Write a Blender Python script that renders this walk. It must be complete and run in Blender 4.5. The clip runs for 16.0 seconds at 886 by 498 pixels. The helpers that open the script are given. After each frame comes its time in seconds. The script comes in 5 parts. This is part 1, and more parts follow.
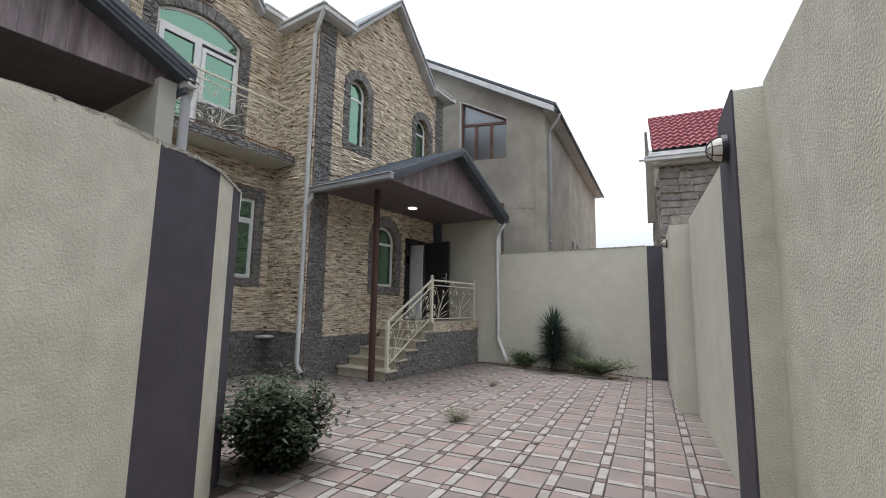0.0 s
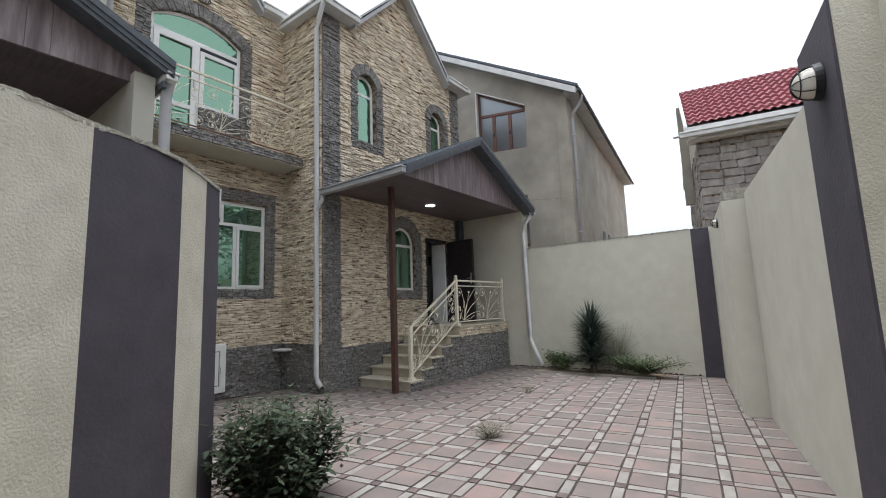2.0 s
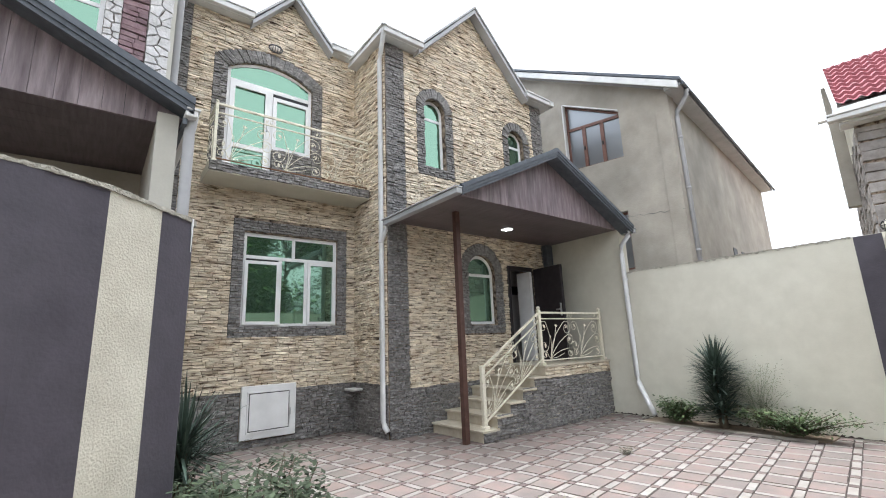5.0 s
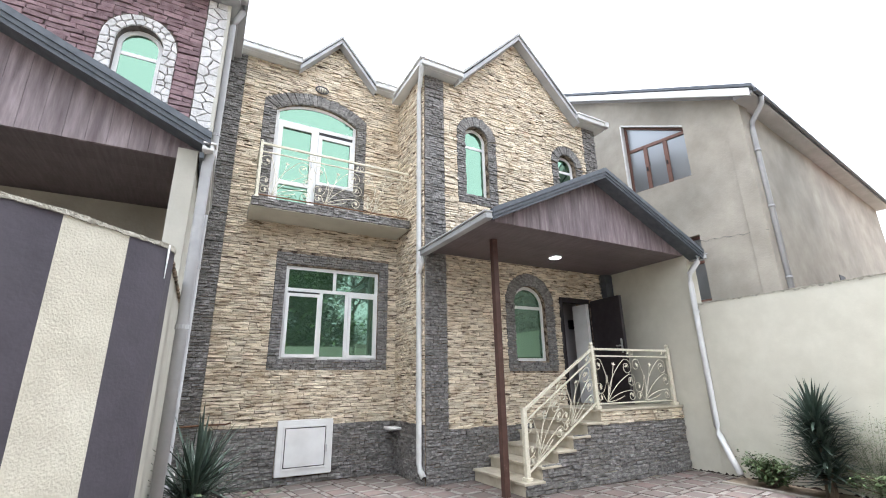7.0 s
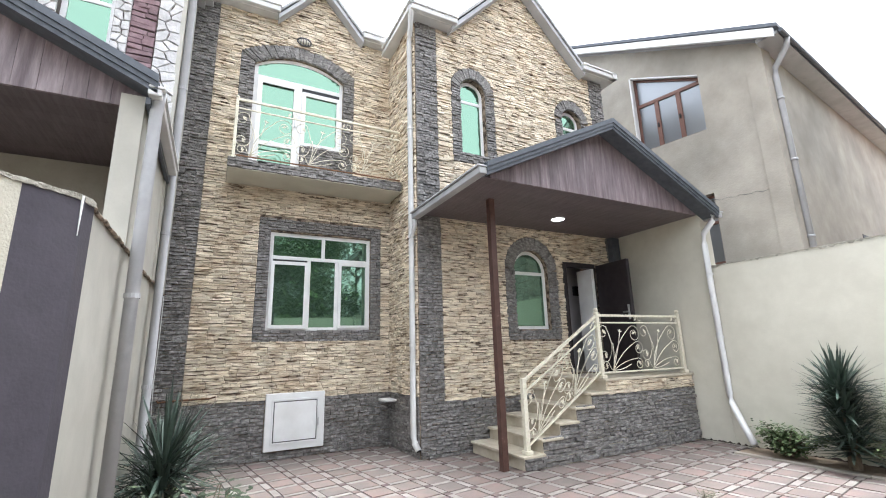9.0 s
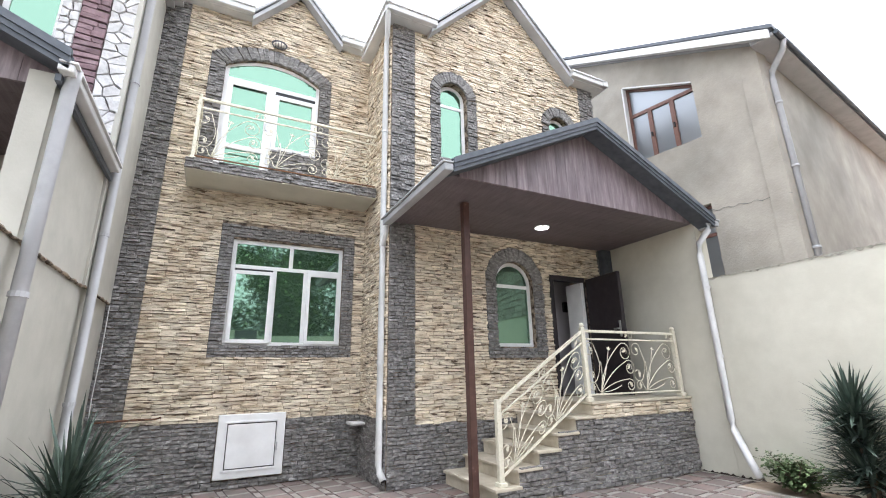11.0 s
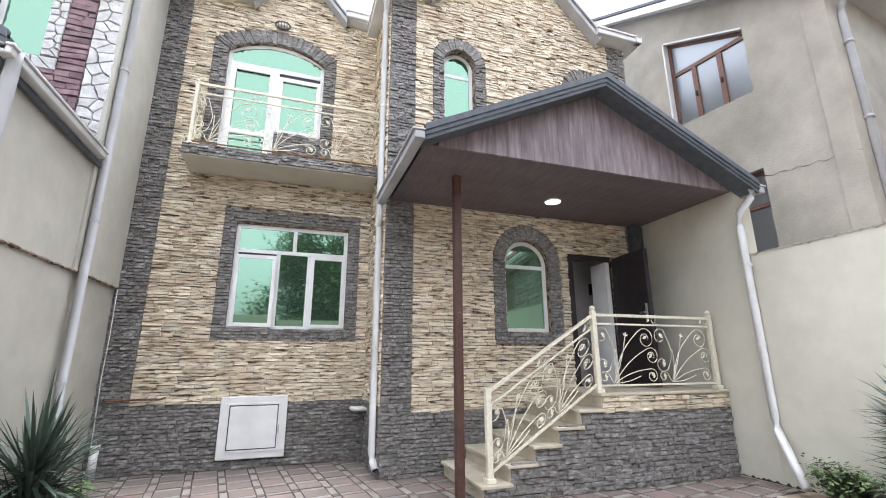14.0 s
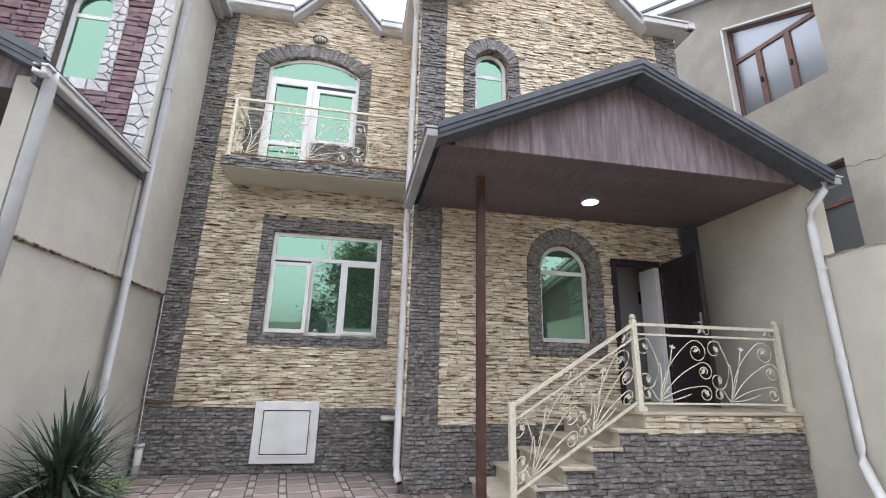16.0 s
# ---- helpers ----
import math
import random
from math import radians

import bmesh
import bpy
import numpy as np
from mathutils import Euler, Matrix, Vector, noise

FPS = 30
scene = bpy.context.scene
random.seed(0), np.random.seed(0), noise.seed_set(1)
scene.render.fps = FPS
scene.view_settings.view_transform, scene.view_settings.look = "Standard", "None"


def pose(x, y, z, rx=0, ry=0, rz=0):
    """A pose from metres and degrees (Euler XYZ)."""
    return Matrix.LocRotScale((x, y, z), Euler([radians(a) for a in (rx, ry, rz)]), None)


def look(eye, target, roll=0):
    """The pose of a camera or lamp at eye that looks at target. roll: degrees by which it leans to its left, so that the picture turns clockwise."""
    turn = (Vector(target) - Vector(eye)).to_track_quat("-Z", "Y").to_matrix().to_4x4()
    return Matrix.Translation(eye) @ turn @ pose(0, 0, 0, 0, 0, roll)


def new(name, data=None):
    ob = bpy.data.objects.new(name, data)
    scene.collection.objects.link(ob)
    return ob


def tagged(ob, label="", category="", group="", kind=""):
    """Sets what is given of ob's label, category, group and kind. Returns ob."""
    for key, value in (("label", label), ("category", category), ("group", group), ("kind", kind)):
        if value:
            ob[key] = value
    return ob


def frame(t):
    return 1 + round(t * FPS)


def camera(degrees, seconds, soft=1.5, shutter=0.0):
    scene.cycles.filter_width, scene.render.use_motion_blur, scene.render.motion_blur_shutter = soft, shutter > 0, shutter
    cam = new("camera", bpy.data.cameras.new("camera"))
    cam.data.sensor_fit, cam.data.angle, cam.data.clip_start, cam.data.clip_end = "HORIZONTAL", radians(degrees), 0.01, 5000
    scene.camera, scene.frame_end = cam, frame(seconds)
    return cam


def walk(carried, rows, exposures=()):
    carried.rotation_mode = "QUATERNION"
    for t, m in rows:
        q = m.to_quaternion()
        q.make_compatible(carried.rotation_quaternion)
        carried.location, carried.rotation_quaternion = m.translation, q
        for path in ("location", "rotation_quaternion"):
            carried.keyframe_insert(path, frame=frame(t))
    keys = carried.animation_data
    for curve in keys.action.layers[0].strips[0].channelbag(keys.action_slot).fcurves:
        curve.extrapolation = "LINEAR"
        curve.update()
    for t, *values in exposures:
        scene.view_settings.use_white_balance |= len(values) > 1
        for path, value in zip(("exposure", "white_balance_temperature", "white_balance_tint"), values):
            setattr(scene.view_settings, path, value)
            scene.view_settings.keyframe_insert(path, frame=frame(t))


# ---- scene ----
cam = camera(90.4, 16.0, 1.05)
PATH = [
    (0, (0.159, 0.012, 1.442), (1.815, 1.106, 1.691), 1.0),
    (0.5, (0.263, 0.083, 1.437), (1.914, 1.184, 1.684), 0.6),
    (1, (0.427, 0.21, 1.453), (2.074, 1.317, 1.702), 0.0),
    (1.5, (0.561, 0.28, 1.449), (2.206, 1.389, 1.698), -1.4),
    (2, (0.735, 0.304, 1.445), (2.322, 1.493, 1.704), -2.1),
    (2.5, (0.955, 0.24, 1.459), (2.419, 1.576, 1.728), -2.0),
    (3, (1.144, 0.259, 1.464), (2.567, 1.633, 1.758), -2.6),
    (3.5, (1.364, 0.238, 1.474), (2.741, 1.65, 1.805), -2.3),
    (4, (1.531, 0.288, 1.498), (2.885, 1.717, 1.851), -2.9),
    (4.2, (1.594, 0.279, 1.504), (2.906, 1.743, 1.871), -2.8),
    (6.3, (2.346, 0.352, 1.515), (3.43, 1.955, 2.02), -1.2),
    (6.5, (2.416, 0.321, 1.504), (3.441, 1.953, 2.039), -0.7),
    (7, (2.583, 0.273, 1.496), (3.497, 1.956, 2.073), -0.9),
    (7.5, (2.689, 0.341, 1.465), (3.575, 2.06, 1.972), -1.5),
    (8, (2.813, 0.454, 1.457), (3.699, 2.19, 1.905), -1.3),
    (8.5, (2.919, 0.561, 1.491), (3.8, 2.299, 1.941), -1.1),
    (9, (3.005, 0.645, 1.505), (3.907, 2.372, 1.956), -1.6),
    (11.3, (3.745, 0.942, 1.409), (4.619, 2.653, 1.965), -1.0),
    (11.5, (3.795, 0.952, 1.425), (4.687, 2.656, 1.975), -1.4),
    (12, (4.001, 0.899, 1.423), (4.872, 2.612, 1.976), -1.7),
    (12.5, (4.163, 0.881, 1.403), (4.972, 2.627, 1.947), -1.8),
    (13, (4.334, 0.932, 1.387), (5.096, 2.705, 1.913), -1.2),
    (13.5, (4.47, 1.0, 1.435), (5.2, 2.794, 1.934), -1.0),
    (14, (4.655, 0.96, 1.417), (5.278, 2.795, 1.91), -0.2),
    (14.5, (4.846, 0.9, 1.452), (5.395, 2.764, 1.927), 0.3),
    (15, (5.005, 0.923, 1.537), (5.48, 2.803, 2.029), 0.3),
    (15.5, (5.084, 0.996, 1.472), (5.507, 2.842, 2.114), 0.9),
    (16, (5.141, 1.065, 1.407), (5.496, 2.959, 1.943), 1.3),
]
EXPOSURES = [(0, 0.54, 6010, 9), (2, 0.62, 6010, 9), (3, 0.88, 6010, 9), (4, 1.12, 6010, 9), (7, 1.80, 5990, 10), (8, 1.66, 5990, 10), (8.5, 1.80, 5990, 10), (9, 1.82, 5990, 10), (12.5, 1.96, 5970, 12), (14.5, 1.76, 5970, 12), (15.5, 1.64, 5970, 12), (16, 1.54, 5970, 12)]
walk(cam, [(t, look(eye, target, roll)) for t, eye, target, roll in PATH], EXPOSURES)


# ---- world and light ----
SUN_EL, SUN_AZ = radians(86), radians(20)      # azimuth clockwise from +y
world = bpy.data.worlds.new("overcast_sky")
scene.world = world
world.use_nodes = True
wn = world.node_tree
sky = wn.nodes.new("ShaderNodeTexSky")
sky.sky_type = "NISHITA"
sky.sun_disc = False
sky.sun_elevation, sky.sun_rotation = SUN_EL, SUN_AZ
sky.dust_density, sky.air_density = 6.0, 1.0
pale = wn.nodes.new("ShaderNodeHueSaturation")
pale.inputs["Saturation"].default_value = 0.12
pale.inputs["Value"].default_value = 1.6
wn.links.new(sky.outputs["Color"], pale.inputs["Color"])
wn.links.new(pale.outputs["Color"], wn.nodes["Background"].inputs["Color"])
wn.nodes["Background"].inputs["Strength"].default_value = 0.15
sun = new("sun", bpy.data.lights.new("sun", "SUN"))
sun.data.energy, sun.data.angle, sun.data.color = 0.5, radians(20), (1.0, 0.98, 0.95)
sun.matrix_world = look((math.sin(SUN_AZ) * math.cos(SUN_EL) * 50, math.cos(SUN_AZ) * math.cos(SUN_EL) * 50, math.sin(SUN_EL) * 50), (0, 0, 0))


# ---- materials ----
def ramp(nt, stops):
    r = nt.nodes.new("ShaderNodeValToRGB")
    while len(r.color_ramp.elements) < len(stops):
        r.color_ramp.elements.new(0.5)
    for e, (p, c) in zip(r.color_ramp.elements, stops):
        e.position, e.color = p, (*c, 1)
    return r


def surface(name, stops, scale=6.0, rough=0.8, bump=0.2, bump_scale=60.0, metal=0.0, vary=0.0, per="", stretch=(1, 1, 1), stain=None, stain_scale=1.2, stain_amount=0.3, spec=0.3):
    """Noise between the colours in stops, fine relief, pieces that vary in value, and larger stains."""
    m = bpy.data.materials.new(name)
    m.use_nodes = True
    nt = m.node_tree
    bsdf = nt.nodes["Principled BSDF"]
    co = nt.nodes.new("ShaderNodeTexCoord")
    mp = nt.nodes.new("ShaderNodeMapping")
    mp.inputs["Scale"].default_value = stretch
    geo = nt.nodes.new("ShaderNodeNewGeometry")
    nt.links.new(geo.outputs["Position"], mp.inputs["Vector"])
    n1 = nt.nodes.new("ShaderNodeTexNoise")
    n1.inputs["Scale"].default_value, n1.inputs["Detail"].default_value, n1.inputs["Roughness"].default_value = scale, 5, 0.6
    nt.links.new(mp.outputs["Vector"], n1.inputs["Vector"])
    r = ramp(nt, stops)
    nt.links.new(n1.outputs["Fac"], r.inputs["Fac"])
    colour = r.outputs["Color"]
    if vary:
        rnd = nt.nodes.new("ShaderNodeObjectInfo").outputs["Random"] if per == "object" else geo.outputs["Random Per Island"]
        if per == "both":
            oi = nt.nodes.new("ShaderNodeObjectInfo").outputs["Random"]
            add = nt.nodes.new("ShaderNodeMath")
            add.operation = "ADD"
            nt.links.new(oi, add.inputs[0])
            nt.links.new(geo.outputs["Random Per Island"], add.inputs[1])
            fr = nt.nodes.new("ShaderNodeMath")
            fr.operation = "FRACT"
            nt.links.new(add.outputs[0], fr.inputs[0])
            rnd = fr.outputs[0]
        mr = nt.nodes.new("ShaderNodeMapRange")
        mr.inputs["To Min"].default_value, mr.inputs["To Max"].default_value = 1 - vary, 1 + vary
        nt.links.new(rnd, mr.inputs["Value"])
        hs = nt.nodes.new("ShaderNodeHueSaturation")
        nt.links.new(mr.outputs["Result"], hs.inputs["Value"])
        nt.links.new(colour, hs.inputs["Color"])
        colour = hs.outputs["Color"]
    if stain:
        n3 = nt.nodes.new("ShaderNodeTexNoise")
        n3.inputs["Scale"].default_value, n3.inputs["Detail"].default_value = stain_scale, 6
        nt.links.new(geo.outputs["Position"], n3.inputs["Vector"])
        r3 = ramp(nt, [(0.45, (0, 0, 0)), (0.72, (stain_amount,) * 3)])
        nt.links.new(n3.outputs["Fac"], r3.inputs["Fac"])
        mx = nt.nodes.new("ShaderNodeMixRGB")
        mx.inputs["Color2"].default_value = (*stain, 1)
        nt.links.new(r3.outputs["Color"], mx.inputs["Fac"])
        nt.links.new(colour, mx.inputs["Color1"])
        colour = mx.outputs["Color"]
    nt.links.new(colour, bsdf.inputs["Base Color"])
    if bump:
        n2 = nt.nodes.new("ShaderNodeTexNoise")
        n2.inputs["Scale"].default_value, n2.inputs["Detail"].default_value = bump_scale, 4
        nt.links.new(mp.outputs["Vector"], n2.inputs["Vector"])
        b = nt.nodes.new("ShaderNodeBump")
        b.inputs["Strength"].default_value, b.inputs["Distance"].default_value = bump, 0.02
        nt.links.new(n2.outputs["Fac"], b.inputs["Height"])
        nt.links.new(b.outputs["Normal"], bsdf.inputs["Normal"])
    bsdf.inputs["Roughness"].default_value = rough
    bsdf.inputs["Metallic"].default_value = metal
    bsdf.inputs["Specular IOR Level"].default_value = spec
    return m


# The darkest streaks paint in the short shadows between the cream stones.
CREAM_STONE = surface("cream_split_stone", [(0.365, (0.095, 0.068, 0.048)), (0.43, (0.565, 0.485, 0.368)), (0.60, (0.778, 0.695, 0.558))], 15, 0.85, 0.75, 42, vary=0.2, per="both", stretch=(0.34, 0.34, 2.3), stain=(0.46, 0.33, 0.20), stain_scale=4.0, stain_amount=0.45)
GREY_STONE = surface("grey_split_stone", [(0.3, (0.105, 0.10, 0.097)), (0.5, (0.20, 0.192, 0.184)), (0.70, (0.36, 0.345, 0.33))], 22, 0.85, 0.8, 40, vary=0.2, per="both", stretch=(0.7, 0.7, 1.4), stain=(0.16, 0.145, 0.125), stain_scale=1.5, stain_amount=0.4)
MORTAR = surface("brown_mortar", [(0.40, (0.05, 0.036, 0.026)), (0.5, (0.22, 0.17, 0.125)), (0.7, (0.38, 0.31, 0.235))], 12, 0.95, 0.4)
GREY_MORTAR = surface("grey_mortar", [(0.3, (0.08, 0.078, 0.074)), (0.6, (0.19, 0.185, 0.178))], 12, 0.95, 0.4)
CREAM_PLASTER = surface("cream_roughcast", [(0.35, (0.47, 0.445, 0.365)), (0.65, (0.555, 0.53, 0.44))], 5, 0.9, 0.45, 72, stain=(0.40, 0.37, 0.28), stain_scale=0.9, stain_amount=0.35)
SMOOTH_PLASTER = surface("smooth_cream_paint", [(0.35, (0.50, 0.48, 0.40)), (0.65, (0.56, 0.54, 0.455))], 3, 0.85, 0.08, 50, stain=(0.47, 0.44, 0.36), stain_scale=0.7, stain_amount=0.3)
PLUM_PAINT = surface("dark_plum_paint", [(0.35, (0.055, 0.050, 0.060)), (0.65, (0.069, 0.062, 0.075))], 5, 0.75, 0.16, 45, stain=(0.085, 0.08, 0.088), stain_scale=1.4, stain_amount=0.35)
GREY_RENDER = surface("bare_cement_render", [(0.3, (0.28, 0.256, 0.218)), (0.55, (0.35, 0.322, 0.275)), (0.75, (0.41, 0.378, 0.325))], 1.6, 0.95, 0.25, 30, stain=(0.18, 0.17, 0.15), stain_scale=0.6, stain_amount=0.6)
# Sky glare on the gable is put into these browns, paler than BROWN_SOFFIT.
BROWN_PANEL = surface("brown_wood_grain_with_glare", [(0.3, (0.115, 0.086, 0.092)), (0.52, (0.20, 0.16, 0.168)), (0.75, (0.33, 0.275, 0.285))], 5, 0.45, 0.15, 40, vary=0.14, per="both", stretch=(3.2, 3.2, 0.35))
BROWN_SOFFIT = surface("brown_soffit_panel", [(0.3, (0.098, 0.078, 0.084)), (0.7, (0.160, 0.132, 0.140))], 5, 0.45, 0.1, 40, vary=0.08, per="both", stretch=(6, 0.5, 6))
SLATE_METAL = surface("slate_blue_sheet_metal", [(0.3, (0.055, 0.07, 0.085)), (0.7, (0.085, 0.105, 0.125))], 10, 0.45, 0.05, 60, metal=0.2)
ROOF_SHEET = surface("dark_slate_roof_sheet", [(0.3, (0.035, 0.042, 0.052)), (0.7, (0.065, 0.076, 0.09))], 10, 0.8, 0.05, 60, stain=(0.10, 0.105, 0.11), stain_scale=2.5, stain_amount=0.4, spec=0.1)
DARK_TRIM = surface("dark_roof_trim", [(0.3, (0.062, 0.070, 0.082)), (0.7, (0.10, 0.112, 0.128))], 10, 0.5, 0.05, 60)
WHITE_PVC = surface("white_plastic", [(0.3, (0.70, 0.70, 0.69)), (0.7, (0.80, 0.80, 0.79))], 4, 0.4, 0.02, 60, stain=(0.5, 0.48, 0.44), stain_scale=3, stain_amount=0.2)
GUTTER_WHITE = surface("weathered_white_gutter", [(0.3, (0.55, 0.55, 0.54)), (0.7, (0.68, 0.68, 0.67))], 6, 0.45, 0.05, 60, stain=(0.35, 0.34, 0.32), stain_scale=3, stain_amount=0.4)
GUTTER_GREY = surface("weathered_grey_gutter", [(0.3, (0.33, 0.335, 0.34)), (0.7, (0.43, 0.435, 0.44))], 6, 0.5, 0.05, 60, stain=(0.2, 0.2, 0.2), stain_scale=3, stain_amount=0.5)
BROWN_METAL = surface("brown_painted_steel", [(0.3, (0.062, 0.032, 0.025)), (0.66, (0.088, 0.046, 0.037)), (0.74, (0.16, 0.10, 0.085))], 14, 0.45, 0.1, 60)
PALE_VERGE = surface("pale_grey_verge_metal", [(0.3, (0.36, 0.365, 0.375)), (0.7, (0.47, 0.475, 0.485))], 6, 0.5, 0.05, 60, stain=(0.24, 0.24, 0.25), stain_scale=3, stain_amount=0.4)
# GUTTER_WHITE darkened, so weaker light on the pipes sits in the colour.
DIMMED_WHITE = surface("dimmed_white_gutter", [(0.3, (0.34, 0.34, 0.345)), (0.7, (0.43, 0.43, 0.435))], 6, 0.6, 0.05, 60, stain=(0.24, 0.235, 0.23), stain_scale=3, stain_amount=0.4)
# Dimmer copy of SMOOTH_PLASTER: the west side's weaker light put into colour.
DIMMED_PLASTER = surface("dimmed_cream_paint", [(0.35, (0.40, 0.385, 0.335)), (0.65, (0.455, 0.44, 0.385))], 3, 0.85, 0.08, 50, stain=(0.34, 0.32, 0.27), stain_scale=0.7, stain_amount=0.4)
IVORY_METAL = surface("ivory_painted_iron", [(0.28, (0.46, 0.41, 0.29)), (0.42, (0.63, 0.59, 0.47)), (0.75, (0.72, 0.68, 0.56))], 30, 0.5, 0.2, 80)
TREAD_STONE = surface("beige_stone_tread", [(0.3, (0.42, 0.37, 0.28)), (0.7, (0.55, 0.50, 0.40))], 6, 0.6, 0.1, 60, stain=(0.33, 0.29, 0.22), stain_scale=4, stain_amount=0.4)
PINK_PAVER = surface("pink_paver", [(0.36, (0.145, 0.122, 0.110)), (0.50, (0.168, 0.133, 0.120)), (0.64, (0.20, 0.143, 0.126))], 2.4, 0.75, 0.12, 90, vary=0.09, per="both", stain=(0.115, 0.10, 0.092), stain_scale=1.6, stain_amount=0.6)
WHITE_PAVER = surface("white_paver", [(0.3, (0.20, 0.184, 0.164)), (0.7, (0.275, 0.257, 0.232))], 7, 0.75, 0.12, 90, vary=0.10, per="both", stain=(0.15, 0.125, 0.108), stain_scale=2.4, stain_amount=0.75)
CORNER_PAVER = surface("dirty_corner_paver", [(0.3, (0.085, 0.062, 0.055)), (0.7, (0.17, 0.128, 0.115))], 9, 0.8, 0.2, 90, vary=0.25, per="both")
JOINT_DIRT = surface("dark_joint_dirt", [(0.3, (0.03, 0.024, 0.021)), (0.7, (0.07, 0.055, 0.048))], 14, 0.95, 0.4)
EARTH = surface("dry_earth", [(0.3, (0.16, 0.12, 0.085)), (0.7, (0.26, 0.21, 0.155))], 3, 0.95, 0.6, 25)
DARK_DOOR = surface("dark_steel_door", [(0.3, (0.020, 0.016, 0.018)), (0.7, (0.034, 0.028, 0.03))], 8, 0.4, 0.05, 50)
INTERIOR = surface("grey_interior_paint", [(0.3, (0.40, 0.385, 0.39)), (0.7, (0.46, 0.445, 0.45))], 3, 0.85, 0.05)
BLACK = surface("black_plastic", [(0.3, (0.012, 0.012, 0.013)), (0.7, (0.022, 0.022, 0.024))], 8, 0.5, 0.0)
CHROME = surface("brushed_metal", [(0.3, (0.5, 0.5, 0.5)), (0.7, (0.62, 0.62, 0.62))], 20, 0.3, 0.0, metal=1.0)
RUST = surface("rusty_iron", [(0.3, (0.09, 0.045, 0.025)), (0.7, (0.19, 0.10, 0.055))], 25, 0.85, 0.3)
RED_TILE = surface("red_metal_tile", [(0.3, (0.165, 0.034, 0.043)), (0.7, (0.235, 0.056, 0.066))], 8, 0.6, 0.05, 40)
ROUGH_BLOCK = surface("rough_limestone_block", [(0.3, (0.21, 0.19, 0.175)), (0.7, (0.36, 0.335, 0.31))], 6, 0.9, 0.6, 22, vary=0.2, per="both")
PURPLE_BRICK = surface("purple_brick", [(0.3, (0.14, 0.085, 0.093)), (0.7, (0.25, 0.175, 0.185))], 9, 0.8, 0.4, 40, vary=0.25, per="both")
CREST_MORTAR = surface("pale_crest_mortar", [(0.3, (0.22, 0.205, 0.17)), (0.7, (0.40, 0.38, 0.32))], 18, 0.95, 0.8, 60)
GUNMETAL = surface("dull_gunmetal_paint", [(0.3, (0.08, 0.08, 0.085)), (0.7, (0.14, 0.14, 0.145))], 14, 0.6, 0.05)
DARK_JOINT = surface("dark_brown_joint", [(0.3, (0.08, 0.065, 0.058)), (0.7, (0.17, 0.145, 0.13))], 12, 0.95, 0.4)
WHITE_CRAZY = surface("white_crazy_stone", [(0.3, (0.42, 0.41, 0.40)), (0.7, (0.66, 0.65, 0.64))], 9, 0.8, 0.7, 30, vary=0.10, per="both")
BROWN_WINDOW = surface("brown_window_profile", [(0.3, (0.12, 0.06, 0.045)), (0.7, (0.17, 0.09, 0.07))], 14, 0.5, 0.05)
CURTAIN = surface("pale_curtain", [(0.3, (0.6, 0.62, 0.6)), (0.7, (0.72, 0.73, 0.7))], 5, 0.9, 0.1)
LEAF = surface("shrub_leaf", [(0.3, (0.022, 0.033, 0.019)), (0.7, (0.054, 0.068, 0.038))], 12, 0.7, 0.1, vary=0.4, per="both", spec=0.15)
TREE_LEAF = surface("tree_leaf", [(0.3, (0.07, 0.135, 0.025)), (0.7, (0.15, 0.235, 0.055))], 12, 0.5, 0.1, vary=0.4, per="both")
YUCCA_LEAF = surface("yucca_leaf", [(0.3, (0.028, 0.044, 0.034)), (0.7, (0.064, 0.088, 0.068))], 9, 0.45, 0.05, vary=0.35, per="both")
LIGHT_LEAF = surface("light_green_weed", [(0.3, (0.07, 0.12, 0.035)), (0.7, (0.14, 0.20, 0.07))], 12, 0.7, 0.1, vary=0.3, per="both")
FEATHER = surface("grey_green_feather_leaf", [(0.3, (0.12, 0.14, 0.09)), (0.7, (0.21, 0.23, 0.15))], 12, 0.8, 0.1, vary=0.3, per="both")
WEED_LEAF = surface("mid_green_weed", [(0.3, (0.042, 0.068, 0.028)), (0.7, (0.095, 0.125, 0.055))], 12, 0.7, 0.1, vary=0.35, per="both", spec=0.15)
DRY_WEED = surface("dry_weed", [(0.3, (0.085, 0.085, 0.055)), (0.7, (0.18, 0.165, 0.12))], 12, 0.9, 0.1, vary=0.3, per="both")
BARK = surface("bark", [(0.3, (0.06, 0.045, 0.03)), (0.7, (0.14, 0.11, 0.08))], 12, 0.95, 0.6, 30)


def coated_glass(name, tint, rough=0.03):
    m = bpy.data.materials.new(name)
    m.use_nodes = True
    nt = m.node_tree
    bsdf = nt.nodes["Principled BSDF"]
    bsdf.inputs["Base Color"].default_value = (*tint, 1)
    bsdf.inputs["Metallic"].default_value = 0.85
    bsdf.inputs["Roughness"].default_value = rough
    n = nt.nodes.new("ShaderNodeTexNoise")
    n.inputs["Scale"].default_value = 1.1
    b = nt.nodes.new("ShaderNodeBump")
    b.inputs["Strength"].default_value, b.inputs["Distance"].default_value = 0.03, 0.03
    nt.links.new(n.outputs["Fac"], b.inputs["Height"])
    nt.links.new(b.outputs["Normal"], bsdf.inputs["Normal"])
    return m


